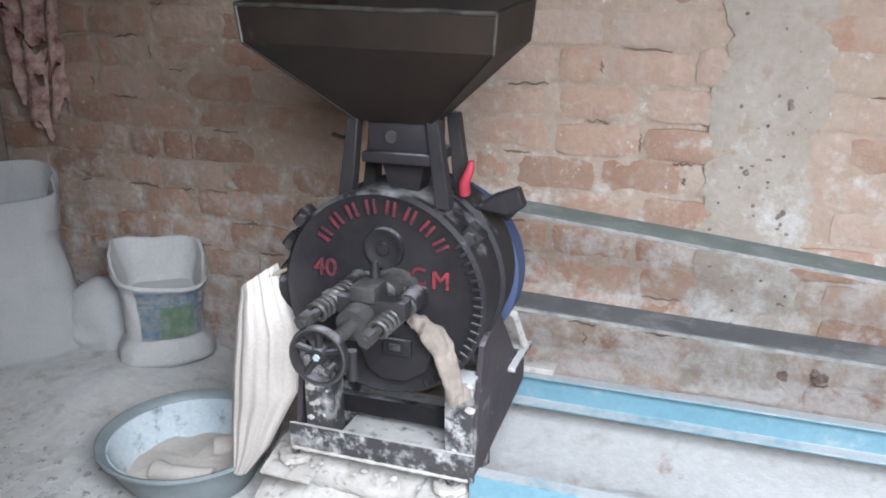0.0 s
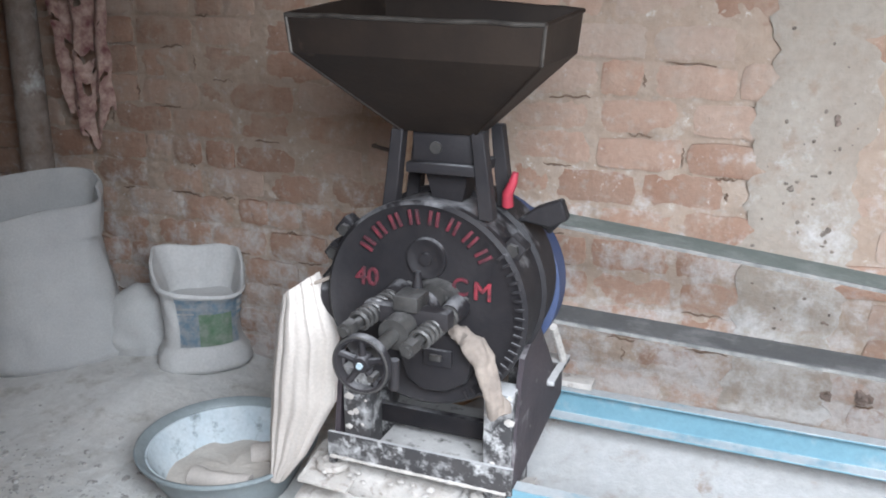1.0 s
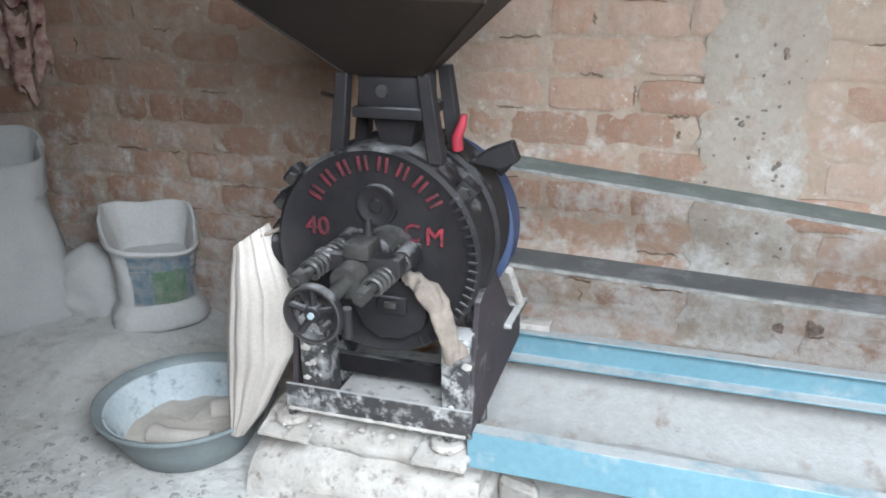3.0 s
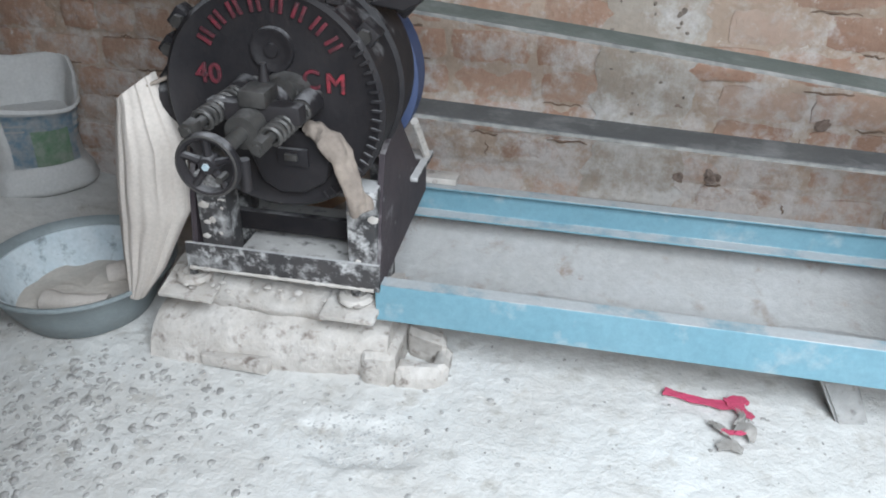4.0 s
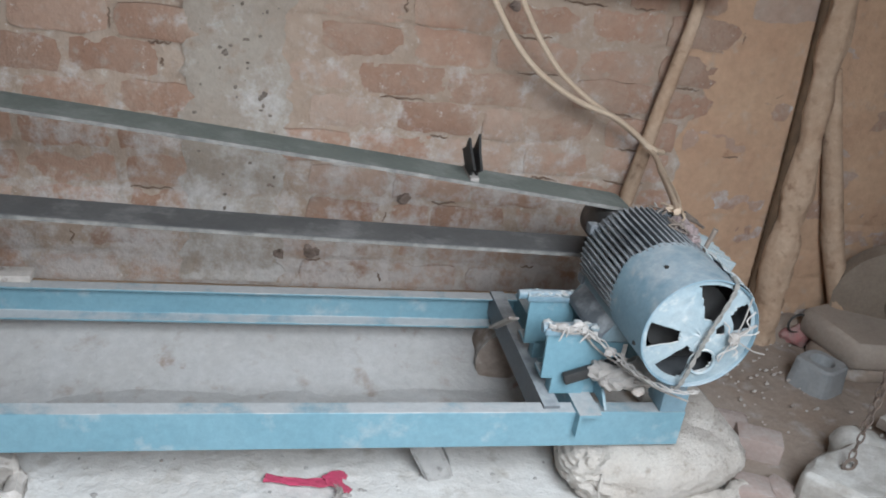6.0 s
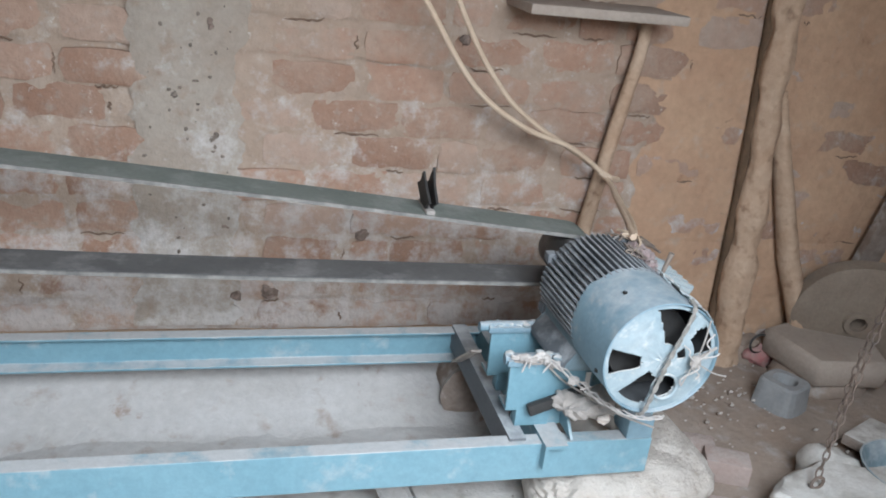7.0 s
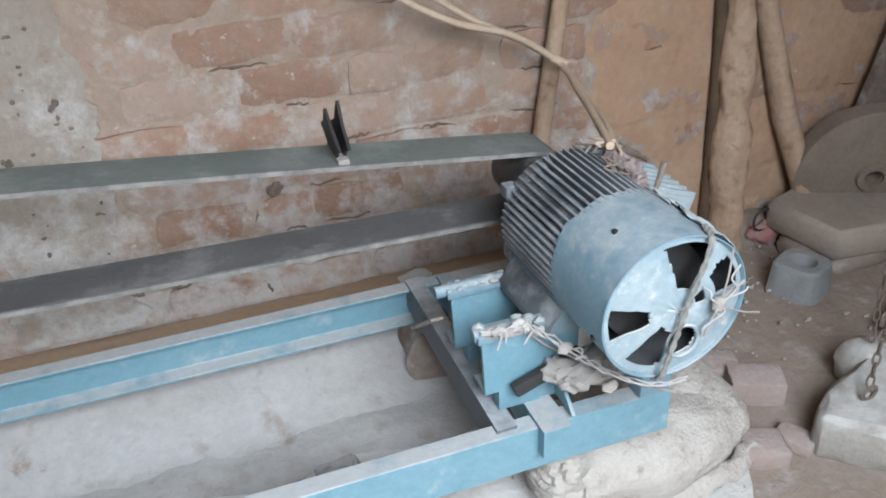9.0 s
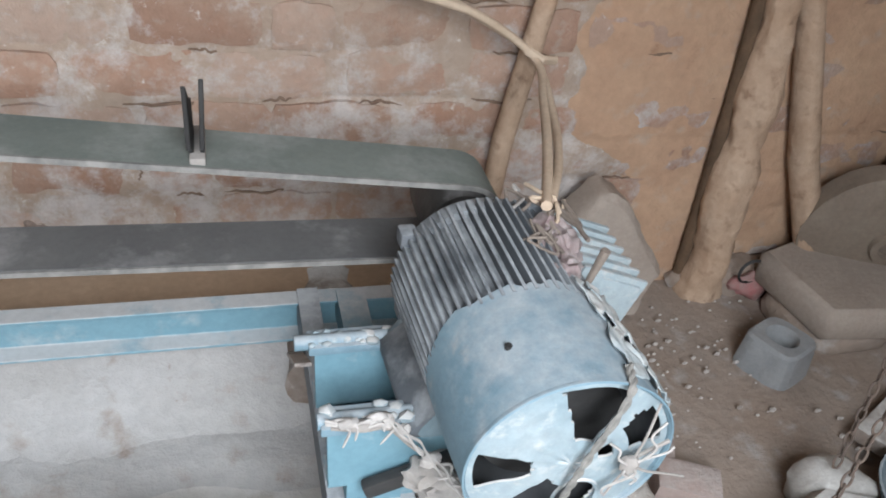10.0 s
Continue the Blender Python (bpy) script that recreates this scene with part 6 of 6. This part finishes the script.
def wall_skin(name, x0, x1, z0, z1, cols, lines, depth, mat, label):
    verts = [(x0 + (x1 - x0) * i / cols - origin.x, WALL_Y - depth(x0 + (x1 - x0) * i / cols, z0 + (z1 - z0) * j / lines) - origin.y, z0 + (z1 - z0) * j / lines - origin.z) for i in range(cols + 1) for j in range(lines + 1)]
    quads = [(i * (lines + 1) + j, (i + 1) * (lines + 1) + j, (i + 1) * (lines + 1) + j + 1, i * (lines + 1) + j + 1) for i in range(cols) for j in range(lines)]
    me = bpy.data.meshes.new(name)
    me.from_pydata(verts, [], quads)
    me.polygons.foreach_set("use_smooth", [True] * len(quads))
    me.materials.append(mat)
    ob = new(name, me)
    ob.parent = wall_north
    return tagged(ob, label, kind="stuff")


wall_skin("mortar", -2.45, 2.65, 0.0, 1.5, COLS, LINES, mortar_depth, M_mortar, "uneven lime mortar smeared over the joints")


def mud_depth(x, z):
    edge = min(1.0, max(0.0, (x - 1.36 - 0.22 * noise.noise(Vector((0.0, z * 5, 2.0))) - 0.25 * max(0.0, 0.55 - z)) / 0.2))
    d = mortar_depth(x, z) * 0.55 + 0.006 * noise.noise(Vector((x * 7, z * 7, 21.0)))
    return -0.03 * (1 - edge) + 0.0085 + d


wall_skin("mud_plaster", 1.2, 2.7, 0.0, 1.5, 220, 205, mud_depth, M_mud, "thin tan mud plaster over the brickwork, colour warmed for the glow")

random.seed(31)
cr = bmesh.new()
for x, z, w in random.sample(near[:300], 130):
    if 0.12 < x < 0.4:
        continue
    upright = random.random() < 0.22
    ln = random.uniform(0.02, 0.05) if upright else random.uniform(0.03, 0.13) * w
    cx = x + (0.112 * w if upright else random.uniform(-0.04, 0.04))
    cz = z if upright else z - COURSE / 2 + random.uniform(-0.004, 0.006)
    line = []
    for k in range(11):
        a = ln * (k / 10 - 0.5)
        wob = 0.011 * noise.noise(Vector((x * 9 + k * 0.45, z * 5, 0)))
        px, pz = (cx + wob, cz + a) if upright else (cx + a, cz + wob)
        line.append(Vector((px, WALL_Y - max(0.0045, mortar_depth(px, pz)), pz)))
    join(cr, tube(line, [0.0005 + 0.0032 * abs(noise.noise(Vector((k * 0.6, x * 5, z * 7)))) + 0.0016 * math.sin(math.pi * k / 10) for k in range(11)], 5))
tagged(part("joint_cracks", cr, M_crack, wall_north, "dark open cracks along the joints"), kind="stuff")
